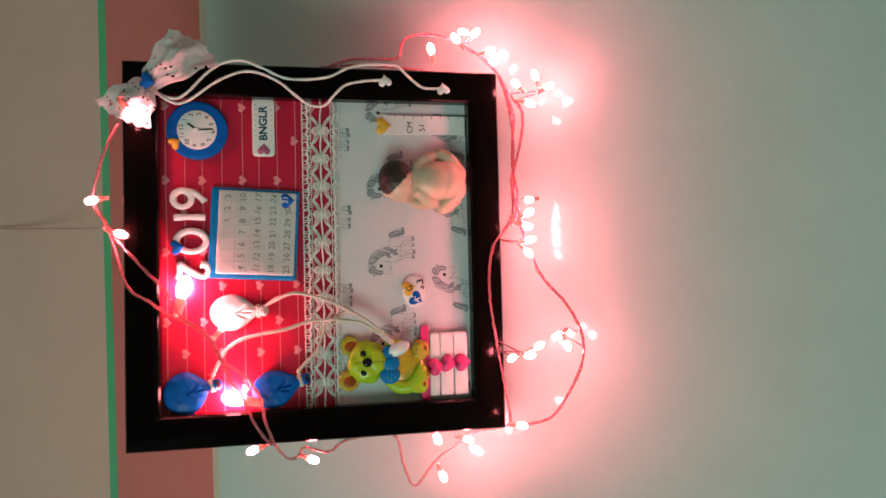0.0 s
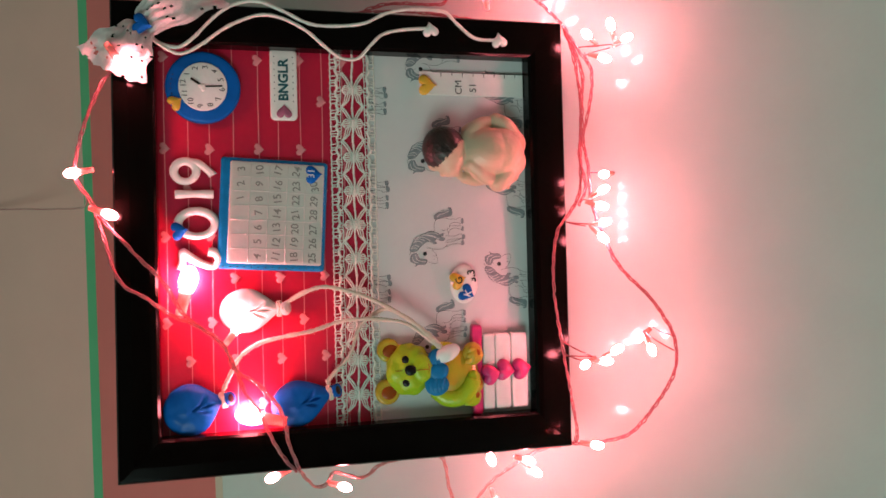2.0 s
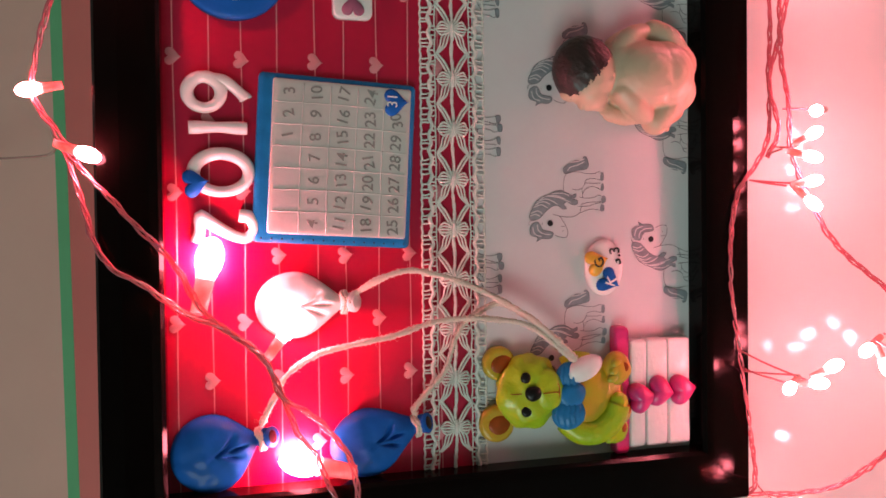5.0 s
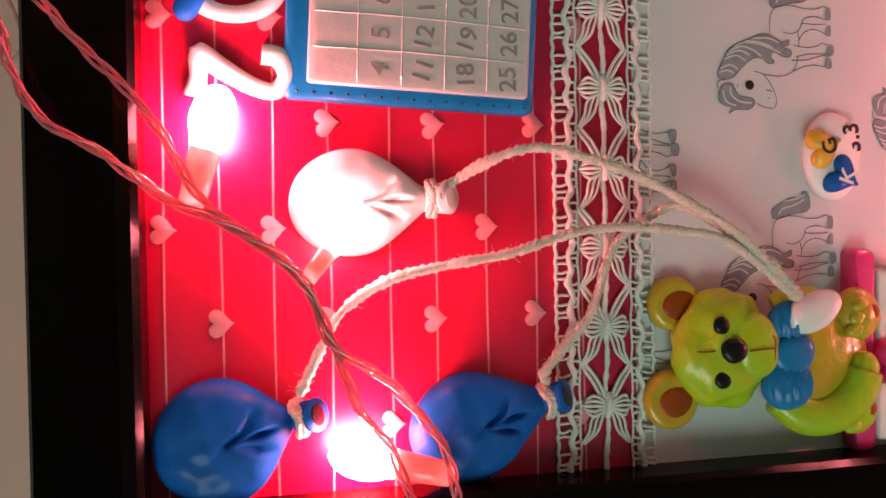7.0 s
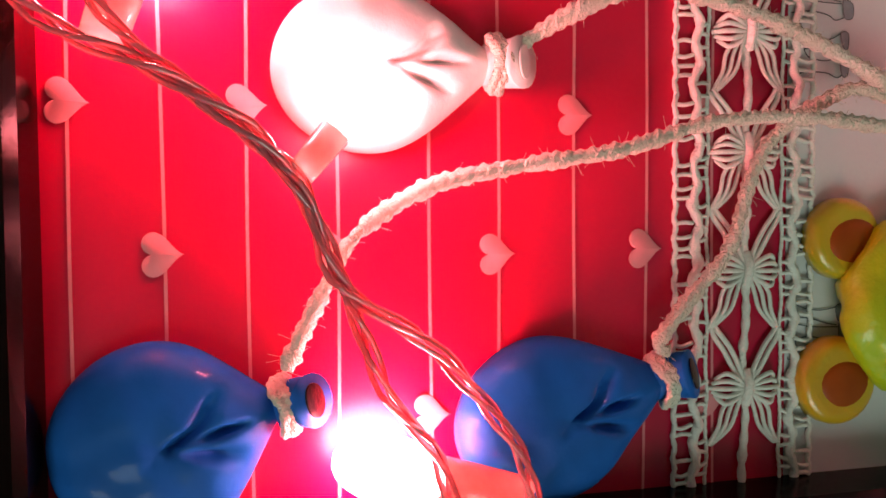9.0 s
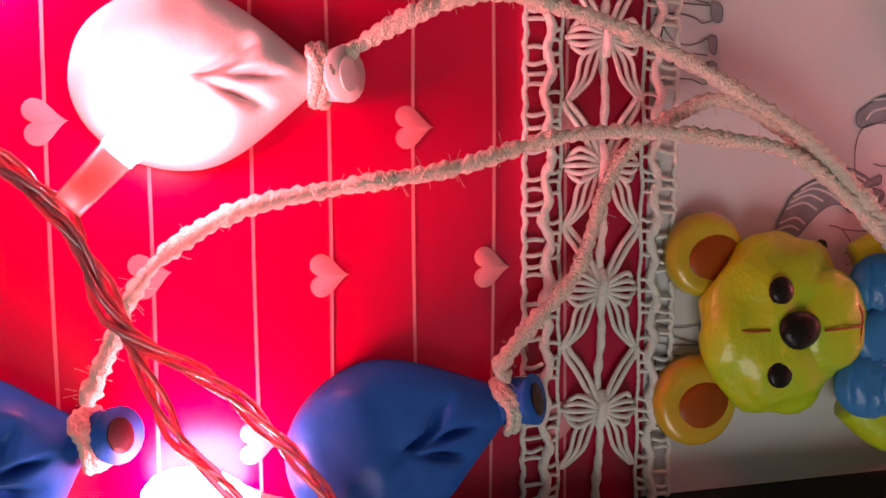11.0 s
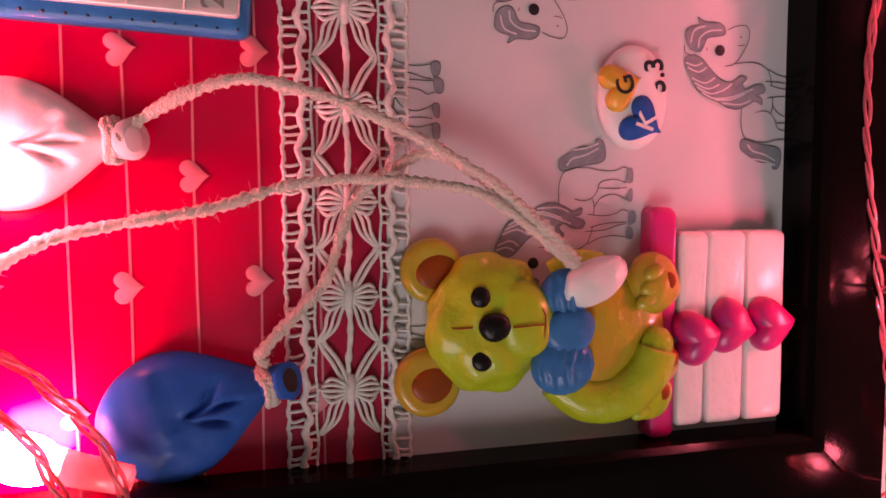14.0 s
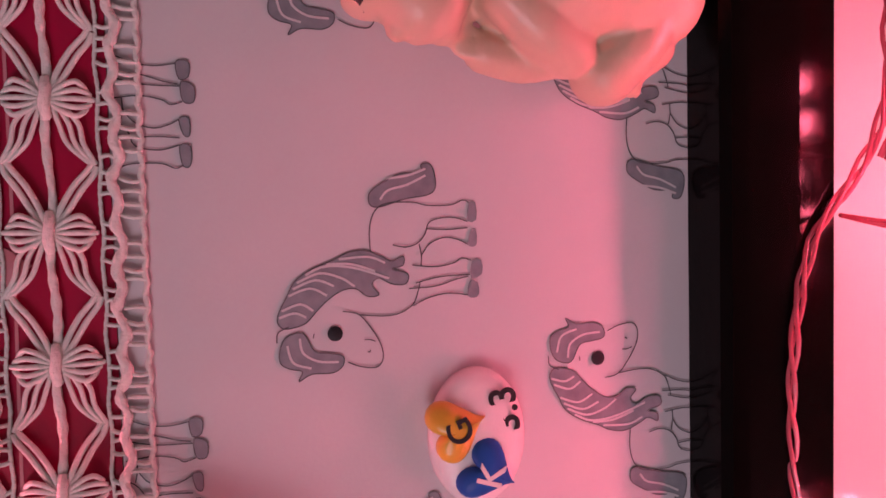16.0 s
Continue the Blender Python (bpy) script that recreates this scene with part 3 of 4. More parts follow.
for i in range(4):
    y = 0.0345 - 0.073 / 5 * (i + 1) - 0.001
    part("grid_line", sweep(curve([(-0.039, y, 0.0071), (0, y + 0.0004, 0.0071), (0.040, y, 0.0071)], 5), 0.00028, 5), SILVER_CLAY, cal)
for d in range(1, 32):
    slot = d + 3
    x = -0.0395 + 0.081 / 7 * (slot % 7 + 0.5) + 0.0003 * math.sin(d * 3)
    y = 0.0335 - 0.073 / 5 * (slot // 7 + 0.5)
    if d == 31:
        continue
    part("date_number", shifted(letters(str(d), 0.0086, 0.0003, bold=0.0001), x, y, 0.0070, random.uniform(-16, 16)), ENGRAVE_SHADE, cal)
for i in range(15):
    part("dot", blob((-0.0427, -0.039 + 0.0055 * i, 0.0049), (0.0006, 0.0006, 0.0004), seg=8, rings=5), INK_BLACK, cal)
    part("dot", blob((-0.040 + 0.0056 * i, 0.0392, 0.0049), (0.0006, 0.0006, 0.0004), seg=8, rings=5), INK_BLACK, cal)
marked = part("marked_date", shifted(dome(heart(0.0150), 0.0032, 0.3), 0.0345, -0.0315, 0.0060, 5), BLUE_CLAY, cal, "blue clay heart marking the date")
part("date_number", shifted(letters("31", 0.0080, 0.0002), 0.0350, -0.0290, 0.0091, 0), WHITE_CLAY, marked)


# balloons: a cushion with a drawn-in neck, creases, a lip and a tied string
def balloon(label, material, r, u, turn, a, b, neck, creases, draw=0.0075, power=3):
    e = thing("clay_balloon", label, "balloon", r, u, 0, turn, "clay balloons")
    out = []
    for i in range(96):
        t = 2 * math.pi * i / 96
        x, y = a * math.sin(t), b * math.cos(t)
        if y < 0:
            pull = max(0.0, -y / b) ** power
            x *= 1 - 0.62 * pull
            y -= draw * pull
        out.append((x, y))
    bm = dome(out, 0.0122, 0.16, 2.6, 26, rough=0.0007)
    for v in bm.verts:
        for cx, cy, ang, ln in creases:
            d = Matrix.Rotation(radians(-ang), 2) @ Vector((v.co.x - cx, v.co.y - cy))
            if abs(d.y) < ln:
                v.co.z -= 0.0042 * max(0, 1 - abs(d.y) / ln) * math.exp(-(d.x / 0.0009) ** 2) * min(1, v.co.z / 0.004)
    part("body", bm, material, e)
    y0 = -b - 0.0065
    ring = curve([(0.0056 * math.cos(t), y0 + 0.0008 * math.sin(3 * t), 0.0056 + 0.0052 * math.sin(t)) for t in (0.7 * i for i in range(9))], 5, True)
    neck_bm = sweep(curve([(0, y0 + 0.003, 0.0050), (0, y0 - 0.001, 0.0054), (0, y0 - neck, 0.0092)], 5),
                    lambda s: 0.0042 + 0.0014 * s, 18)
    lip = part("neck", neck_bm, material, e)
    tip = Vector((0, y0 - neck - 0.0002, 0.0094))
    # Blue necks: a black disc paints the shade inside the hollow opening.
    mouth = shifted(plate(oval(0.0036, 0.0031, 18), 0.0004, 0, 0.0001))
    bmesh.ops.transform(mouth, matrix=Matrix.Translation(tip) @ Matrix.Rotation(radians(52), 4, "X"), verts=mouth.verts)
    part("mouth", mouth, BLACK_CLAY if material is not WHITE_CLAY else WHITE_CLAY, lip)
    part("string_tie", merge(twisted(ring, 0.0014, 3, 0.006, 2, depth=0.4, wobble=0.3), shifted(twisted(ring, 0.0012, 3, 0.006, 2, depth=0.4, wobble=0.3), 0, 0.0016, 0.0003)), JUTE, e, "jute string tied round the neck")
    return e


CREASE = [(0.001, -0.006, 20, 0.008), (-0.004, -0.011, -25, 0.007), (0.005, -0.012, 40, 0.006), (0.0, -0.014, 0, 0.006)]
balloon("white clay balloon with a tied neck on the red card", WHITE_CLAY, -0.0575, 0.0885, 2, 0.0178, 0.0205, 0.0045, CREASE)
balloon("round blue clay balloon with a tied neck", BLUE_CLAY, -0.1340, 0.1325, 15, 0.0203, 0.0205, 0.0050, CREASE, 0.0055, 5)
balloon("long blue clay balloon with a tied neck beside the lace", BLUE_CLAY, -0.1345, 0.0490, 17, 0.0185, 0.0215, 0.0055, CREASE, 0.0090, 2.4)


def cord(label, pts):
    e = thing("balloon_string", label, "string", group="balloon strings")
    part("twine", twisted(pts, 0.0019, 3, 0.0080, 8, depth=0.48, wobble=0.45), JUTE, e)
    hairs = []
    for p in curve(pts, 12)[::3]:
        for _ in range(5):
            d = Vector((random.uniform(-1, 1), random.uniform(-1, 1), random.uniform(-0.2, 1))).normalized()
            q = p + d * 0.0013
            hairs.append(sweep([q, q + d * random.uniform(0.001, 0.003) + Vector((random.uniform(-1, 1), random.uniform(-1, 1), 0)) * 0.001], 0.00005, 3))
    part("loose_fibre", merge(*hairs), JUTE, e)
    return e


HAND = (-0.0935, -0.0690, 0.0165)
cord("natural jute string from the white balloon to the bear", [(-0.0530, 0.0580, 0.007), (-0.0445, 0.0435, 0.010), (-0.0400, 0.0280, 0.012), (-0.0425, 0.0130, 0.013),
     (-0.0475, -0.0030, 0.014), (-0.0575, -0.0235, 0.016), (-0.0710, -0.0450, 0.018), HAND])
cord("natural jute string arching from a blue balloon to the bear", [(-0.1190, 0.1070, 0.010), (-0.1060, 0.1010, 0.013), (-0.0930, 0.0940, 0.015), (-0.0830, 0.0790, 0.0155), (-0.0785, 0.0590, 0.015),
     (-0.0750, 0.0370, 0.0145), (-0.0690, 0.0165, 0.014), (-0.0672, -0.0020, 0.014), (-0.0685, -0.0220, 0.015), (-0.0735, -0.0420, 0.0175), (HAND[0] - 0.001, HAND[1], HAND[2])])
cord("natural jute string tucked under the others to the bear", [(-0.1195, 0.0230, 0.009), (-0.1170, 0.0250, 0.009), (-0.1080, 0.0165, 0.007), (-0.0970, 0.0060, 0.006), (-0.0800, 0.0000, 0.006), (-0.0710, -0.0050, 0.007),
     (-0.0635, -0.0150, 0.009), (-0.0600, -0.0260, 0.0115), (-0.0690, -0.0420, 0.0150), (-0.0800, -0.0560, 0.0175), (HAND[0] + 0.001, HAND[1], HAND[2])])

# ---- the bear
bear = thing("clay_bear", "glossy yellow-green clay teddy bear with a blue bow tie", "bear figurine", 0, -0.0010)
bear.scale = (1, 1, 0.78)


def lumpy(bm, amount, scale, seed=0.0):
    for v in bm.verts:
        v.co += v.normal * amount * noise.noise(v.co * scale + Vector((seed, 0, 0)))
    return bm


def ball(c, rad, turn=0.0, amount=0.0009, seg=26, rings=16):
    bm = blob(c, rad, turn, seg, rings)
    bm.normal_update()
    return lumpy(bm, amount, 130, c[0] * 900)


part("head", ball((-0.1112, -0.0425, 0.0095), (0.0212, 0.0198, 0.0125), 0, 0.0026, 48, 30), LIME_CLAY, bear)
for x, y, a in ((-0.0950, -0.0258, 0.0100), (-0.1297, -0.0243, 0.0108)):
    rim = dome(oval(a, a * 0.98, 34), 0.0078, 0.35, 2.6, rough=0.0003)
    for v in rim.verts:
        d = math.hypot(v.co.x, v.co.y) / a
        if d < 0.72 and v.co.z > 0.003:
            v.co.z -= 0.0020 * (1 - (d / 0.72) ** 2) ** 0.5
    ear = part("ear", shifted(rim, x, y, 0.0015), ORANGE_LIT_CLAY, bear)
    part("inner_ear", ball((x - 0.0006, y - 0.0012, 0.0070), (0.0058, 0.0072, 0.0016), 12, 0.0006, 18, 8), BROWN_CLAY, ear, "brown inner ear")
part("snout", ball((-0.1100, -0.0512, 0.0178), (0.0118, 0.0098, 0.0066), 0, 0.0014, 30, 16), LIME_CLAY, bear)
part("nose", ball((-0.1110, -0.0415, 0.0222), (0.0046, 0.0052, 0.0030), 0, 0.0008, 20, 12), BLACK_CLAY, bear, "shiny black nose")
for x, y in ((-0.1020, -0.0375), (-0.1212, -0.0380)):
    part("eye", ball((x, y, 0.0202), (0.0033, 0.0032, 0.0017), 0, 0.0005, 14, 8), BLACK_CLAY, bear, "shiny black eye")
part("mouth_line", sweep(curve([(-0.1110, -0.0465, 0.0246), (-0.1107, -0.0520, 0.0248), (-0.1108, -0.0570, 0.0232)], 4), 0.0003, 5), BROWN_CLAY, bear)
part("smile", sweep(curve([(-0.1030, -0.0540, 0.0220), (-0.1070, -0.0568, 0.0231), (-0.1108, -0.0571, 0.0233), (-0.1150, -0.0566, 0.0231)], 4), 0.00028, 5), BROWN_CLAY, bear)
part("brow_line", sweep(curve([(-0.1108, -0.0262, 0.0165), (-0.1113, -0.0310, 0.0190), (-0.1110, -0.0350, 0.0205)], 4), 0.0003, 5), BROWN_CLAY, bear)
part("body", merge(ball((-0.118, -0.0810, 0.0080), (0.0215, 0.0215, 0.0105)), ball((-0.119, -0.0920, 0.0075), (0.0200, 0.0110, 0.0095))), ORANGE_LIT_CLAY, bear)
low_arm = sweep(curve([(-0.1300, -0.0640, 0.011), (-0.1370, -0.0740, 0.0125), (-0.1365, -0.0850, 0.0150), (-0.1290, -0.0935, 0.0175), (-0.1210, -0.0965, 0.0185)], 7),
                lambda q: 0.0064 + 0.0012 * math.sin(3 * q), 14)
part("arm", merge(low_arm, ball((-0.1205, -0.0968, 0.0182), (0.0062, 0.0056, 0.0052))), LIME_CLAY, bear)
part("arm", sweep(curve([(-0.0985, -0.0640, 0.011), (-0.0955, -0.0700, 0.013), (-0.0965, -0.0780, 0.0150)], 7), 0.0062, 12), LIME_CLAY, bear)
# Two feet carry the orange of bulb light, one stays lime.
for x, y, a, tone in ((-0.1010, -0.0975, 0.0100, ORANGE_LIT_CLAY), (-0.1365, -0.0960, 0.0092, LIME_CLAY), (-0.1260, -0.0990, 0.0086, ORANGE_LIT_CLAY)):
    foot = part("foot", ball((x, y, 0.0115), (a, a * 0.92, 0.0085), 15), tone, bear)
    for k in range(3):
        part("toe", ball((x - 0.0050 + 0.0045 * k, y + 0.0045 - 0.0012 * k, 0.0175), (0.0027, 0.0038, 0.0026), 20, 0.0002, 12, 8), tone, foot)
    part("foot_pad", ball((x + 0.0012, y - 0.0025, 0.0184), (0.0032, 0.0030, 0.0014), 0, 0.0002, 12, 8), BROWN_CLAY, foot)
for x, y, a, b in ((-0.1020, -0.0655, 0.0074, 0.0084), (-0.1247, -0.0645, 0.0092, 0.0104)):
    lobe = blob((x, y, 0.0180), (a, b, 0.0056), 0, 36, 22)
    for v in lobe.verts:
        if v.co.z > 0.0178:
            v.co.z += 0.0011 * min(1.0, (v.co.z - 0.0178) / 0.0035) * math.sin((v.co.y + 0.25 * abs(v.co.x - x)) * 1900)
    part("bow_tie_wing", lobe, TURQ_CLAY, bear, "blue ribbed clay bow tie wing")
part("bow_tie_knot", ball((-0.1133, -0.0660, 0.0200), (0.0072, 0.0086, 0.0042), 0, 0.0009), TURQ_CLAY, bear, "blue clay bow tie knot")
part("held_bead", ball((-0.0985, -0.0735, 0.0215), (0.0068, 0.0115, 0.0056), 24, 0.0010), WHITE_CLAY, bear, "white clay bead gathering the strings")

# ---- stacked blocks under the bear
shelf = thing("clay_strip", "narrow magenta clay strip under the bear", "strip", -0.1150, -0.1035)
part("strip", dome(slab_outline(0.0765, 0.0088, 0.0025), 0.0085, 0.7, 4, rough=0.0003), PINK_CLAY, shelf)
for i, (u, w) in enumerate(((-0.1133, 0.0104), (-0.1259, 0.0140), (-0.1408, 0.0148))):
    bar = thing("clay_block", "long white clay block with a magenta heart", "block", -0.1170, u, 0, 0.6 * (i - 1), "white clay blocks")
    part("block", dome(slab_outline(0.0645, w - 0.0005, 0.0018), 0.0095, 0.8, 6, rough=0.0007), WHITE_CLAY, bar)
    soft = [(0.6 * x + 0.4 * y, 0.6 * a + 0.4 * b) for (x, a), (y, b) in zip(heart(0.0195), [(0.0085 * math.sin(2 * math.pi * q / 40), 0.0085 * math.cos(2 * math.pi * q / 40)) for q in range(40)])]
    part("heart", shifted(dome(soft, 0.0085, 0.3, rough=0.0005), (-0.0020, 0.0008, 0.0012)[i], -0.001, 0.0080, (14, -10, 6)[i]), PINK_CLAY, bar, "magenta clay heart")

# ---- the weight badge
badge = thing("weight_badge", "white oval clay badge with a yellow and a blue heart", "badge", -0.0415, -0.0945, 0, 0)
part("oval", dome(oval(0.0168, 0.0120), 0.0062, 0.3, rough=0.0002), WHITE_CLAY, badge)
gh = clay_heart(badge, "yellow_heart", 0.0155, YELLOW_CLAY, 0.0035, 0.0055, 0.0042, 20, 0.0045, "yellow clay heart")
part("letter", shifted(letters("G", 0.0085, 0.0002, bold=0.0001), 0.0034, 0.0058, 0.0086, 20), INK_BLACK, gh)
kh = clay_heart(badge, "blue_heart", 0.0155, BLUE_CLAY, -0.0080, -0.0020, 0.0040, -28, 0.0048, "blue clay heart")
part("letter", shifted(letters("K", 0.0088, 0.0002, bold=0.0001), -0.0080, -0.0016, 0.0087, -18), WHITE_CLAY, kh)
part("lettering", shifted(letters("3.3", 0.0095, 0.0002, bold=0.00015), 0.0068, -0.0062, 0.0054, 8), INK_BLACK, badge)

# ---- the ruler
ruler = thing("paper_ruler", "white clay ruler strip marked in centimetres with a yellow heart", "ruler", 0.1315, -0.1065)
part("strip", plate(slab_outline(0.0200, 0.0930, 0.0008), 0.0022), WHITE_CLAY, ruler, smooth=False)
for i in range(8):
    part("tick", shifted(box(-0.0028 if i % 2 else -0.0038, 0.0, -0.0003, 0.0003, 0, 0.0002), 0.0098, 0.028 - 0.0096 * i, 0.0021), INK_BLACK, ruler)
part("edge_line", box(0.0094, 0.0099, -0.0460, 0.036, 0.0020, 0.0024), INK_BLACK, ruler)
part("lettering", shifted(letters("CM", 0.0085, 0.00012), -0.0030, 0.0125, 0.0022), INK_BLACK, ruler)
part("lettering", shifted(letters("51", 0.0085, 0.00012), -0.0030, -0.0005, 0.0022), INK_BLACK, ruler)
clay_heart(ruler, "yellow_heart", 0.0175, YELLOW_CLAY, -0.002, 0.0400, 0.0018, 0, 0.0045, "yellow clay heart")


# ---- the sleeping baby figurine: one mesh
def fused(blobs, voxel, rounds=4):
    bm = merge(*blobs)
    me = bpy.data.meshes.new("tmp")
    bm.to_mesh(me)
    bm.free()
    ob = new("tmp", me)
    m = ob.modifiers.new("remesh", "REMESH")
    m.mode, m.voxel_size = "VOXEL", voxel
    s = ob.modifiers.new("smooth", "SMOOTH")
    s.factor, s.iterations = 0.5, rounds
    done = bpy.data.meshes.new_from_object(ob.evaluated_get(bpy.context.evaluated_depsgraph_get()))
    out = bmesh.new()
    out.from_mesh(done)
    bpy.data.objects.remove(ob)
    bpy.data.meshes.remove(me)
    bpy.data.meshes.remove(done)
    return out


def limb(pts, rad):
    return [blob(p, (rad * f, rad * f, rad * f), seg=14, rings=9) for p, f in
            ((q, 1.0) for q in curve(pts, 4))]


skin = [blob((0.0715, -0.1150, 0.0140), (0.0205, 0.0270, 0.0170)), blob((0.0715, -0.1270, 0.0140), (0.0205, 0.0200, 0.0155)),
        blob((0.0785, -0.1370, 0.0120), (0.0130, 0.0130, 0.0120)), blob((0.0635, -0.1375, 0.0115), (0.0130, 0.0125, 0.0115)),
        blob((0.0720, -0.0990, 0.0130), (0.0190, 0.0110, 0.0130))]
# head: skull, cheek, brow, nose, lips, chin, ear
skin += [blob((0.0715, -0.0775, 0.0150), (0.0195, 0.0180, 0.0140), 20), blob((0.0590, -0.0800, 0.0160), (0.0098, 0.0105, 0.0090)),
         blob((0.0590, -0.0690, 0.0140), (0.0046, 0.0066, 0.0070)), blob((0.0523, -0.0742, 0.0165), (0.0030, 0.0026, 0.0028)),
         blob((0.0520, -0.0790, 0.0150), (0.0030, 0.0026, 0.0030)), blob((0.0535, -0.0850, 0.0140), (0.0042, 0.0040, 0.0045))]
ear_rim = [blob((0.0680 + 0.0036 * math.cos(0.7 * q), -0.0868 + 0.0030 * math.sin(0.7 * q), 0.0252), (0.0014, 0.0014, 0.0016), seg=10, rings=7) for q in range(9)]
# arms: shoulder to elbow, then the forearm folded back under the face
skin += limb([(0.0600, -0.0985, 0.0185), (0.0535, -0.1060, 0.0180), (0.0490, -0.1140, 0.0145)], 0.0066)
skin += limb([(0.0485, -0.1140, 0.0110), (0.0470, -0.1050, 0.0100), (0.0490, -0.0955, 0.0105)], 0.0050)
skin += [blob((0.0478 + 0.0024 * q, -0.0915 + 0.0006 * q, 0.0125), (0.0014, 0.0046, 0.0018), 14 * q - 16, 10, 7) for q in range(4)]
skin += limb([(0.0860, -0.0990, 0.0160), (0.0935, -0.1060, 0.0150), (0.0970, -0.1150, 0.0110)], 0.0058)
skin += limb([(0.0970, -0.1150, 0.0090), (0.0950, -0.1060, 0.0080), (0.0900, -0.0980, 0.0080)], 0.0046)
# legs: the thigh drawn up beside the elbow, the shin folded under it
skin += limb([(0.0620, -0.1385, 0.0125), (0.0520, -0.1310, 0.0130), (0.0450, -0.1245, 0.0105)], 0.0082)
skin += limb([(0.0450, -0.1235, 0.0070), (0.0465, -0.1310, 0.0065), (0.0520, -0.1400, 0.0065)], 0.0056)
skin += limb([(0.0840, -0.1390, 0.0130), (0.0935, -0.1320, 0.0130), (0.0980, -0.1240, 0.0100)], 0.0076)
skin += [blob((0.0425, -0.1310 - 0.0016 * q, 0.0060), (0.0030, 0.0012, 0.0022), 0, 9, 6) for q in range(4)]
figure = fused(skin + ear_rim, 0.00075, 7)
for f in figure.faces:
    f.material_index = 0
hair = blob((0.0720, -0.0765, 0.0152), (0.0204, 0.0188, 0.0150), 20, 84, 54)
for v in list(hair.verts):
    v.co.z += 0.0007 * noise.noise(Vector(((v.co.x - v.co.y) * 700, (v.co.x + v.co.y) * 90, v.co.z * 200)))
cut = [v for v in hair.verts if v.co.x + v.co.y < -0.0118 + 0.0036 * noise.noise(Vector(((v.co.x - v.co.y) * 620, 3.1, v.co.z * 500)))
       + 0.0016 * noise.noise(Vector(((v.co.x - v.co.y) * 1900, 9.7, 0)))]
bmesh.ops.delete(hair, geom=cut, context="VERTS")
for f in hair.faces:
    f.material_index = 1
whole_figure = merge(figure, hair)
baby = obj("baby_figurine", whole_figure, [SKIN_CLAY, HAIR_CLAY])
baby.matrix_world = F
tagged(baby, "curled-up peach clay sleeping figurine with painted dark hair", "figurine")


# ---- the lace bow on the corner
def bow_lobe(sign):
    bm = bmesh.new()
    holes = random.Random(7 + sign)
    k, rows = 26, []
    for i in range(k + 1):
        s = i / k
        half = 0.0075 + 0.0185 * s ** 0.6
        row = []
        for j in range(25):
            q = -1 + j / 12
            x = sign * (0.061 if sign > 0 else 0.044) * s * (1 - 0.12 * q * q - 0.10 * q * sign + 0.02 * math.sin(q * 19))
            fold = 0.0030 * math.sin(q * 6 + 2 * s) * (0.3 + s) + 0.0016 * math.sin(q * 15 + 3 * sign) * (1.1 - s) + 0.0024 * noise.noise(Vector((s * 7, q * 4, sign * 4))) + 0.0009 * noise.noise(Vector((s * 22, q * 13, sign * 9)))
            row.append(bm.verts.new((x, q * half + 0.0015 * math.sin(12 * s + q), 0.006 + 0.013 * math.sin(math.pi * min(1, s * 0.9)) * (1 - 0.5 * q * q) + fold)))
        rows.append(row)
    for i in range(k):
        for j in range(24):
            if i > 3 and holes.random() < 0.035:
                continue
            bm.faces.new((rows[i][j], rows[i + 1][j], rows[i + 1][j + 1], rows[i][j + 1]))
    bmesh.ops.solidify(bm, geom=list(bm.faces), thickness=0.0007)
    bmesh.ops.recalc_face_normals(bm, faces=bm.faces)
    return bm


bow = thing("lace_bow", "white lace bow with a blue heart on the frame corner", "bow", 0.1625, 0.1600, 0.0170, -50)
for s in (1, -1):
    part("bow_loop", shifted(bow_lobe(s), turn=0 if s > 0 else 14), LACE_WHITE, bow)
clay_heart(bow, "blue_heart", 0.0160, BLUE_CLAY, 0, 0, 0.0105, 38, 0.0045, "blue clay heart")
for label, pts in (("white cotton cord from the bow ending in a heart",
                    [(0.1600, 0.1600), (0.1527, 0.1490), (0.1500, 0.1360), (0.1560, 0.1249), (0.1683, 0.1136), (0.1772, 0.1044), (0.1833, 0.0953), (0.1874, 0.0839), (0.1876, 0.0724),
                     (0.1845, 0.0632), (0.1798, 0.0517), (0.1741, 0.0401), (0.1713, 0.0283), (0.1717, 0.0092), (0.1750, -0.0103), (0.1838, -0.0277), (0.1880, -0.0452), (0.1888, -0.0640),
                     (0.1875, -0.0790), (0.1785, -0.0890), (0.1673, -0.1035), (0.1659, -0.1183), (0.1667, -0.1245)]),
                   ("white cotton cord from the bow looping onto the lace",
                    [(0.1590, 0.1610), (0.1474, 0.1426), (0.1455, 0.1317), (0.1530, 0.1183), (0.1641, 0.1024), (0.1718, 0.0887), (0.1773, 0.0726), (0.1757, 0.0565), (0.1670, 0.0379),
                     (0.1555, 0.0239), (0.1480, 0.0120), (0.1455, 0.0030), (0.1475, -0.0062), (0.1570, -0.0150), (0.1666, -0.0254), (0.1712, -0.0425), (0.1728, -0.0586), (0.1731, -0.0640)])):
    e = thing("bow_cord", label, "cord", group="bow cords")
    part("cord", twisted([(*p, 0.0192 if abs(p[0]) > 0.1535 else 0.0150) for p in pts], 0.0015, 3, 0.006, 8, 6, depth=0.4, wobble=0.25), THREAD, e)
    x, y = pts[-1]
    clay_heart(e, "heart_end", 0.0135, WHITE_CLAY, x, y - 0.002, 0.0172, 100, 0.0045, "white clay heart")


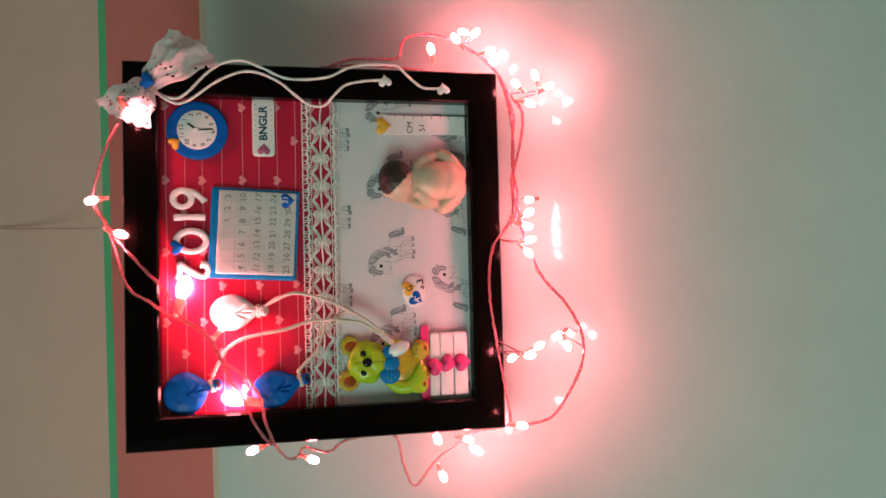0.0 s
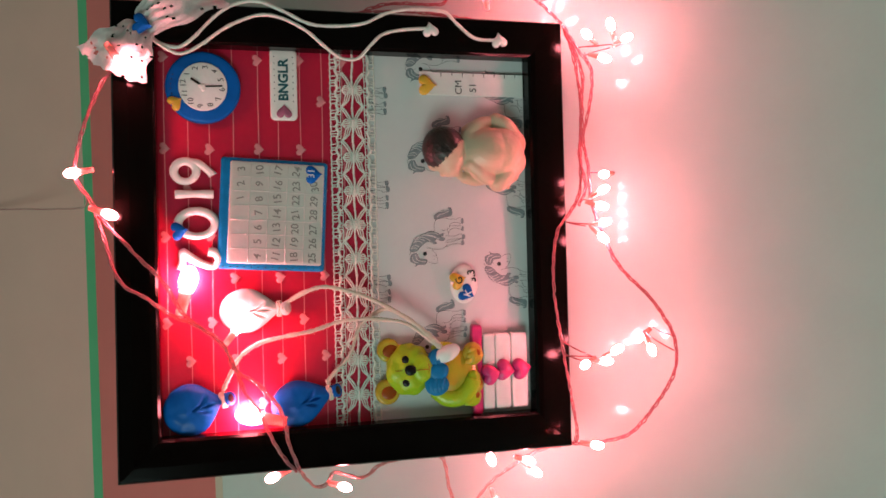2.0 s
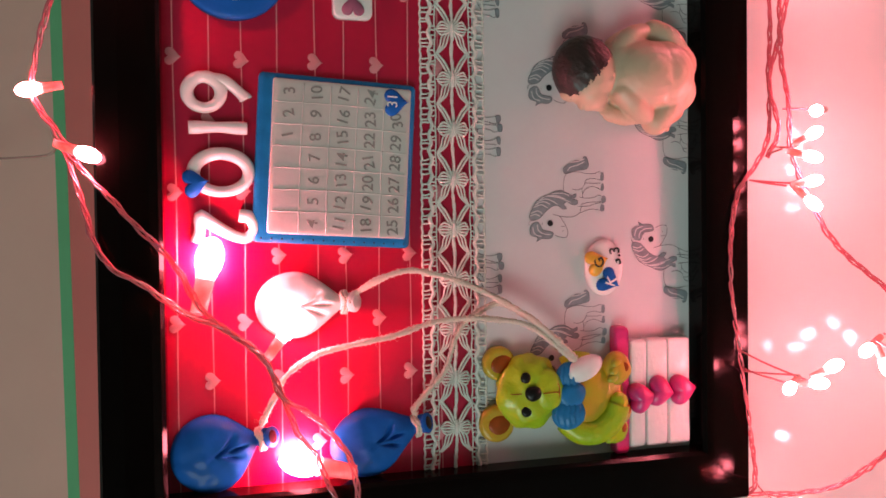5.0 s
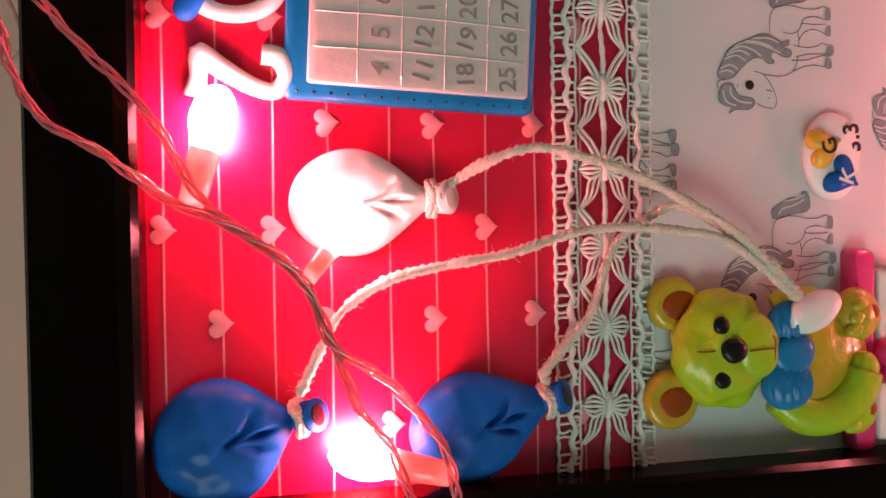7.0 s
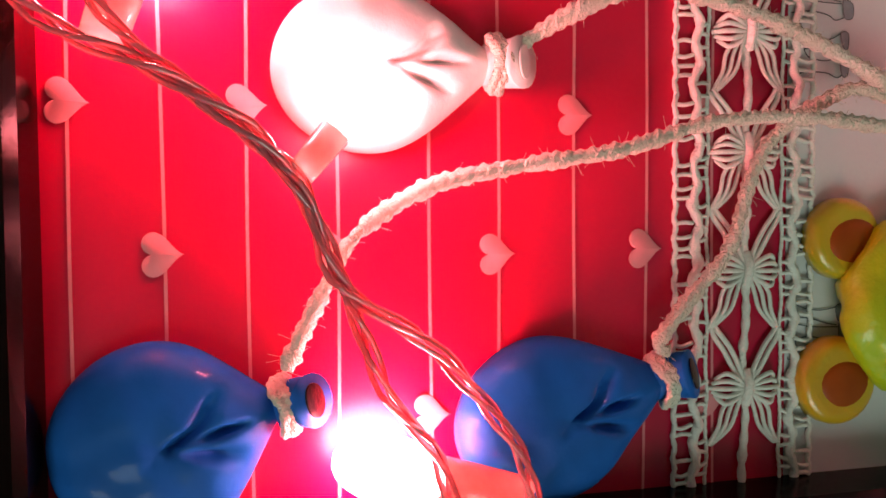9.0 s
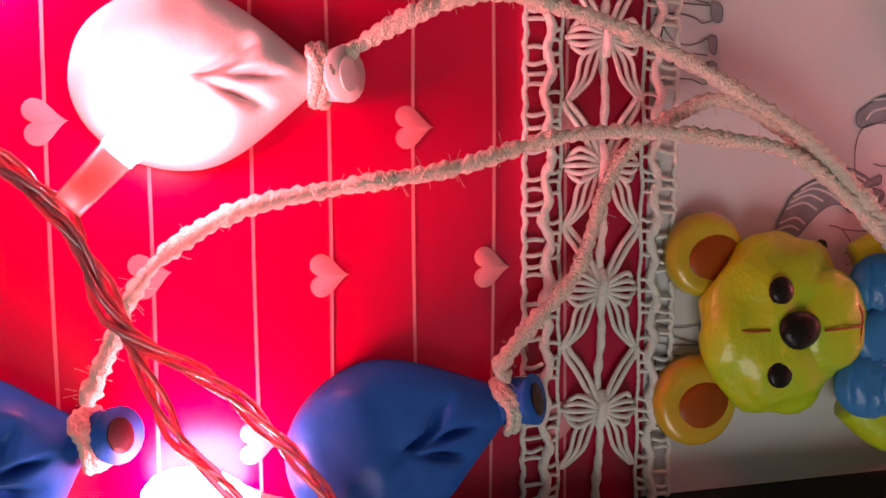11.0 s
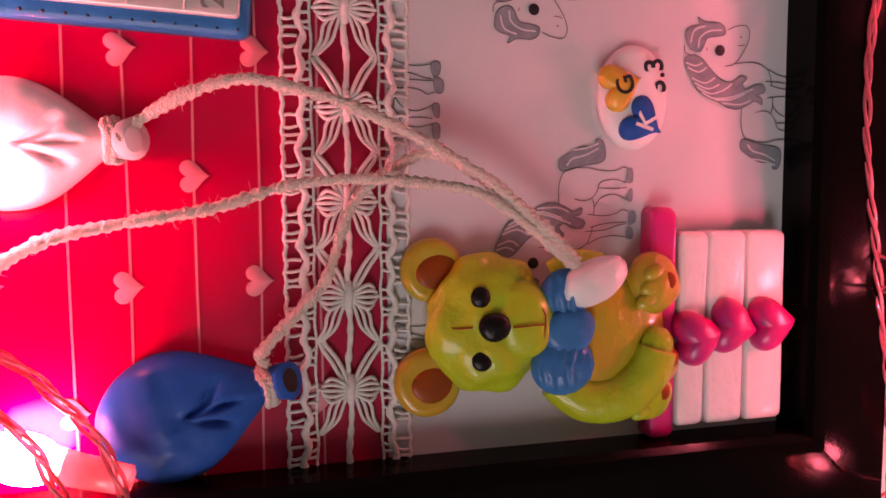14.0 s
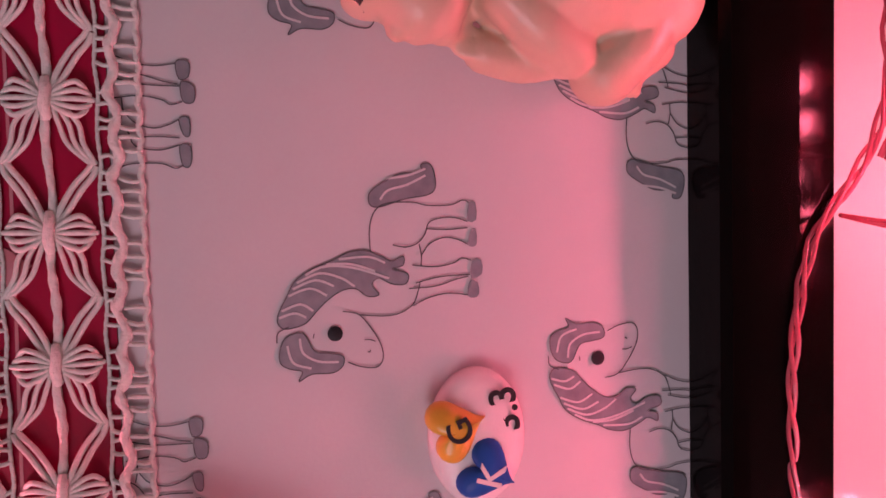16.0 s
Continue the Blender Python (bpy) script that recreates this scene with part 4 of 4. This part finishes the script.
# ---- string lights
def bulb(parent, r, u, n, turn, rise=0.0, size=1.0):
    """A lit lens on a clear socket; turn is the way that it points."""
    m = pose(r, u, n, 0, 0, turn) @ pose(0, 0, 0, 0, -rise, 0)
    lens = blob((0.0012 * size, 0, 0), (0.0062 * size, 0.0037 * size, 0.0037 * size), 0, 18, 12)
    sock = sweep([Vector((x * size, 0, 0)) for x in (-0.0145, -0.010, -0.0045, -0.003)], lambda s: size * (0.0021 + 0.0008 * s), 10)
    for b in (lens, sock):
        bmesh.ops.transform(b, matrix=m, verts=b.verts)
    ob = part("bulb", lens, GLOW, parent, "lit warm pink bulb")
    part("socket", sock, SOCKET, ob, "clear amber plastic socket")
    return ob


def wall_gap(u, gap):
    """The out-coordinate of a place that lies gap in front of the wall."""
    return (math.cos(radians(90 + LEAN)) * u - WALL_Y + gap) / math.sin(radians(90 + LEAN))


def string(label, wires, bulbs, material=WIRE_RED_LIT):
    e = thing("string_light", label, "string lights", group="string lights")
    for pts in wires:
        for q in range(3):
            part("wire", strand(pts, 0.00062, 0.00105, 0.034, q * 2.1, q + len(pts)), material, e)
    for b in bulbs:
        bulb(e, *b)
    return e


# Two bulbs on the card are enlarged (1.9) to stand in for their glare.
string("pink string lights draped across the front of the frame",
       [[(0.1400, 0.1760, 0.019), (0.1150, 0.1930, 0.019), (0.0850, 0.2050, 0.016), (0.0530, 0.2140, 0.002), (0.0340, 0.2040, 0.004), (0.014, 0.191, 0.014), (-0.0015, 0.1765, 0.024), (-0.0150, 0.1650, 0.026),
         (-0.0280, 0.1520, 0.027), (-0.0400, 0.1440, 0.028), (-0.0520, 0.1380, 0.029), (-0.0620, 0.1290, 0.030), (-0.0750, 0.1130, 0.031), (-0.0840, 0.1040, 0.031),
         (-0.1000, 0.0985, 0.030), (-0.1130, 0.0810, 0.030), (-0.1290, 0.0670, 0.029), (-0.1430, 0.0610, 0.027), (-0.165, 0.057, 0.021), (-0.183, 0.050, 0.019), (-0.190, 0.049, 0.004)],
        [(0.024, 0.199, 0.010), (-0.008, 0.1880, 0.022), (-0.0190, 0.1850, 0.025), (-0.0340, 0.1770, 0.026), (-0.0440, 0.1610, 0.027), (-0.0570, 0.1440, 0.028), (-0.0640, 0.1290, 0.031),
         (-0.0760, 0.1110, 0.032), (-0.0940, 0.1000, 0.029), (-0.1200, 0.0900, 0.028), (-0.1330, 0.0800, 0.027), (-0.1450, 0.0760, 0.025), (-0.170, 0.064, 0.021), (-0.186, 0.052, 0.018)]],
       [(0.0530, 0.2140, 0.004, 100), (0.0200, 0.1875, 0.022, 250), (-0.0335, 0.1320, 0.0125, -12, -25, 1.9), (-0.0690, 0.0945, 0.0235, 320, -25, 1.2), (-0.1405, 0.0850, 0.0125, 80, -20, 1.9),
        # Bow bulb sits out in front of the lace to brighten it.
        (0.1300, 0.1745, 0.0385, 215, 0, 1.2)])
G = lambda u, gap: wall_gap(u, gap)  # noqa: E731
# bulbs: place (fitted to the camera's view), the way each points, and where its added lead joins the wire
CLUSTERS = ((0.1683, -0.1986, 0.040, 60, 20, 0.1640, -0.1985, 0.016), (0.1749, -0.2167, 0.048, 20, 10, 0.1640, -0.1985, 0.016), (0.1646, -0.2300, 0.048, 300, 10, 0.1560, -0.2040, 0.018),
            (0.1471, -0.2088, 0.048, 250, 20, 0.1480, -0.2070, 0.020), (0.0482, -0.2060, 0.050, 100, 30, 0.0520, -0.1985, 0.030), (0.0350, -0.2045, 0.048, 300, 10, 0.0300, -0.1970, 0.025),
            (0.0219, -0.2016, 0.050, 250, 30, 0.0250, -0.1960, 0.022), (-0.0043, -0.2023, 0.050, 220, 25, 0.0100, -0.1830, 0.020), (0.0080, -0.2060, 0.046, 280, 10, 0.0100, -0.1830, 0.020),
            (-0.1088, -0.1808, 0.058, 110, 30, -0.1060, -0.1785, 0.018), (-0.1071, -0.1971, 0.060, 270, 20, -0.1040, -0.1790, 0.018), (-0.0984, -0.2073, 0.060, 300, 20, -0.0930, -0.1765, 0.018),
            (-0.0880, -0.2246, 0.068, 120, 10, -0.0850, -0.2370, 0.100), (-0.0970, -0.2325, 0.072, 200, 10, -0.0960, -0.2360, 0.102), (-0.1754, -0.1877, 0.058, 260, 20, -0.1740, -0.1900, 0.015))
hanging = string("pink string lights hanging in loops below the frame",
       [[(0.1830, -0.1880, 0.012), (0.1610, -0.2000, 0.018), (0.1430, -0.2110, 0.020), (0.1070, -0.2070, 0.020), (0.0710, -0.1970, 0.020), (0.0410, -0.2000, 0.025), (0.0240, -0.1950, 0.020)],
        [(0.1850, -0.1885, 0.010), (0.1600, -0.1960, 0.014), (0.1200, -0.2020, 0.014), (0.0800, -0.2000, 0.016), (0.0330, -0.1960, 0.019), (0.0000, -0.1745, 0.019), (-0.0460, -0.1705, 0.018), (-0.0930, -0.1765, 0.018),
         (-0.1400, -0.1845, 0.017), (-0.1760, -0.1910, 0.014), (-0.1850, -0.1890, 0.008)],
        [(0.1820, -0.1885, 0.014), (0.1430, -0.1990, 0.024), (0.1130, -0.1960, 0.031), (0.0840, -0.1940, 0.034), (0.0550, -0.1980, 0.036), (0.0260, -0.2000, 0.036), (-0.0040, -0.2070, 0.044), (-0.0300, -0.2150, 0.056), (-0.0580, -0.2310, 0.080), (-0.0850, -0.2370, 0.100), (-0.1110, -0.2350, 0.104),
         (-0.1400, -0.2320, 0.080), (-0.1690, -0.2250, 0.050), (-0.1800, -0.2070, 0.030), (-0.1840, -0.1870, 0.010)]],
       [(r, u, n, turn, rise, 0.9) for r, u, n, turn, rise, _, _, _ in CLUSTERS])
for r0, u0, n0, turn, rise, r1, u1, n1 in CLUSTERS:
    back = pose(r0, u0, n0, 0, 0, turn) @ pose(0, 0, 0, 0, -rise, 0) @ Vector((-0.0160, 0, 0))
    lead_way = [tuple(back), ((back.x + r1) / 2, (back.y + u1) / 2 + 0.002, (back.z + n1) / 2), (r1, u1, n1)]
    part("bulb_lead", sweep(curve(lead_way, 5), 0.0006, 6), WIRE_RED_LIT, hanging)
string("pink string lights looped along the side of the frame",
       [[(-0.1850, 0.0500, 0.012), (-0.2040, 0.0360, 0.000), (-0.2010, 0.0250, 0.000), (-0.1930, 0.0200, 0.000), (-0.2000, -0.0030, 0.000), (-0.1900, -0.0200, 0.000), (-0.1875, -0.0450, -0.005),
         (-0.1900, -0.0730, -0.010), (-0.2220, -0.0830, -0.020), (-0.2460, -0.0950, -0.020), (-0.2190, -0.1150, -0.010), (-0.2040, -0.1310, 0.000), (-0.1900, -0.1600, 0.000), (-0.1865, -0.1850, 0.004)]],
       [(-0.1930, 0.0690, 0.000, 110), (-0.2060, 0.0130, 0.000, 250), (-0.1956, -0.1454, 0.010, 250, 0, 0.95), (-0.2055, -0.1522, 0.010, 230, 0, 0.95), (-0.1934, -0.1154, 0.000, 200), (-0.2352, -0.1229, -0.010, 200)], WIRE_GREY)
string("pink string lights gathered beside the frame",
       [[(0.1868, -0.0040, 0.000), (0.1980, -0.0330, 0.000), (0.2000, -0.0690, 0.000), (0.2030, -0.0840, 0.000), (0.2210, -0.0900, 0.000), (0.2280, -0.1110, 0.000), (0.2230, -0.1420, 0.000), (0.2070, -0.1720, 0.000), (0.1868, -0.1890, 0.008)],
        [(0.1868, 0.0100, -0.006), (0.1940, -0.0300, -0.008), (0.1950, -0.0700, -0.008), (0.1900, -0.1200, -0.008), (0.1885, -0.1700, -0.004), (0.1868, -0.1880, 0.004)]],
       [(0.2071, -0.1159, 0.014, 10), (0.2200, -0.1431, 0.014, 40, 0, 0.95), (0.2290, -0.1530, 0.010, 80, 0, 0.9), (0.2273, -0.1638, 0.012, 320, 0, 0.95), (0.2092, -0.1781, 0.014, 290, 0, 0.95)])

# the supply lead, up the wall
lead = thing("supply_lead", "thin dark power lead running up the wall", "cable")
part("lead", twisted([(0.0340, 0.2040, 0.0), (0.0365, 0.2100, -0.025), (0.0420, 0.2450, G(0.2450, 0.100)), (0.0480, 0.2950, G(0.2950, 0.040)), (0.0540, 0.3600, G(0.3600, 0.010)),
                      (0.060, 0.50, G(0.50, 0.004)), (0.065, 0.66, G(0.66, 0.004))], 0.0011, 2, 0.016, 8, 5), WIRE_GREY, lead)
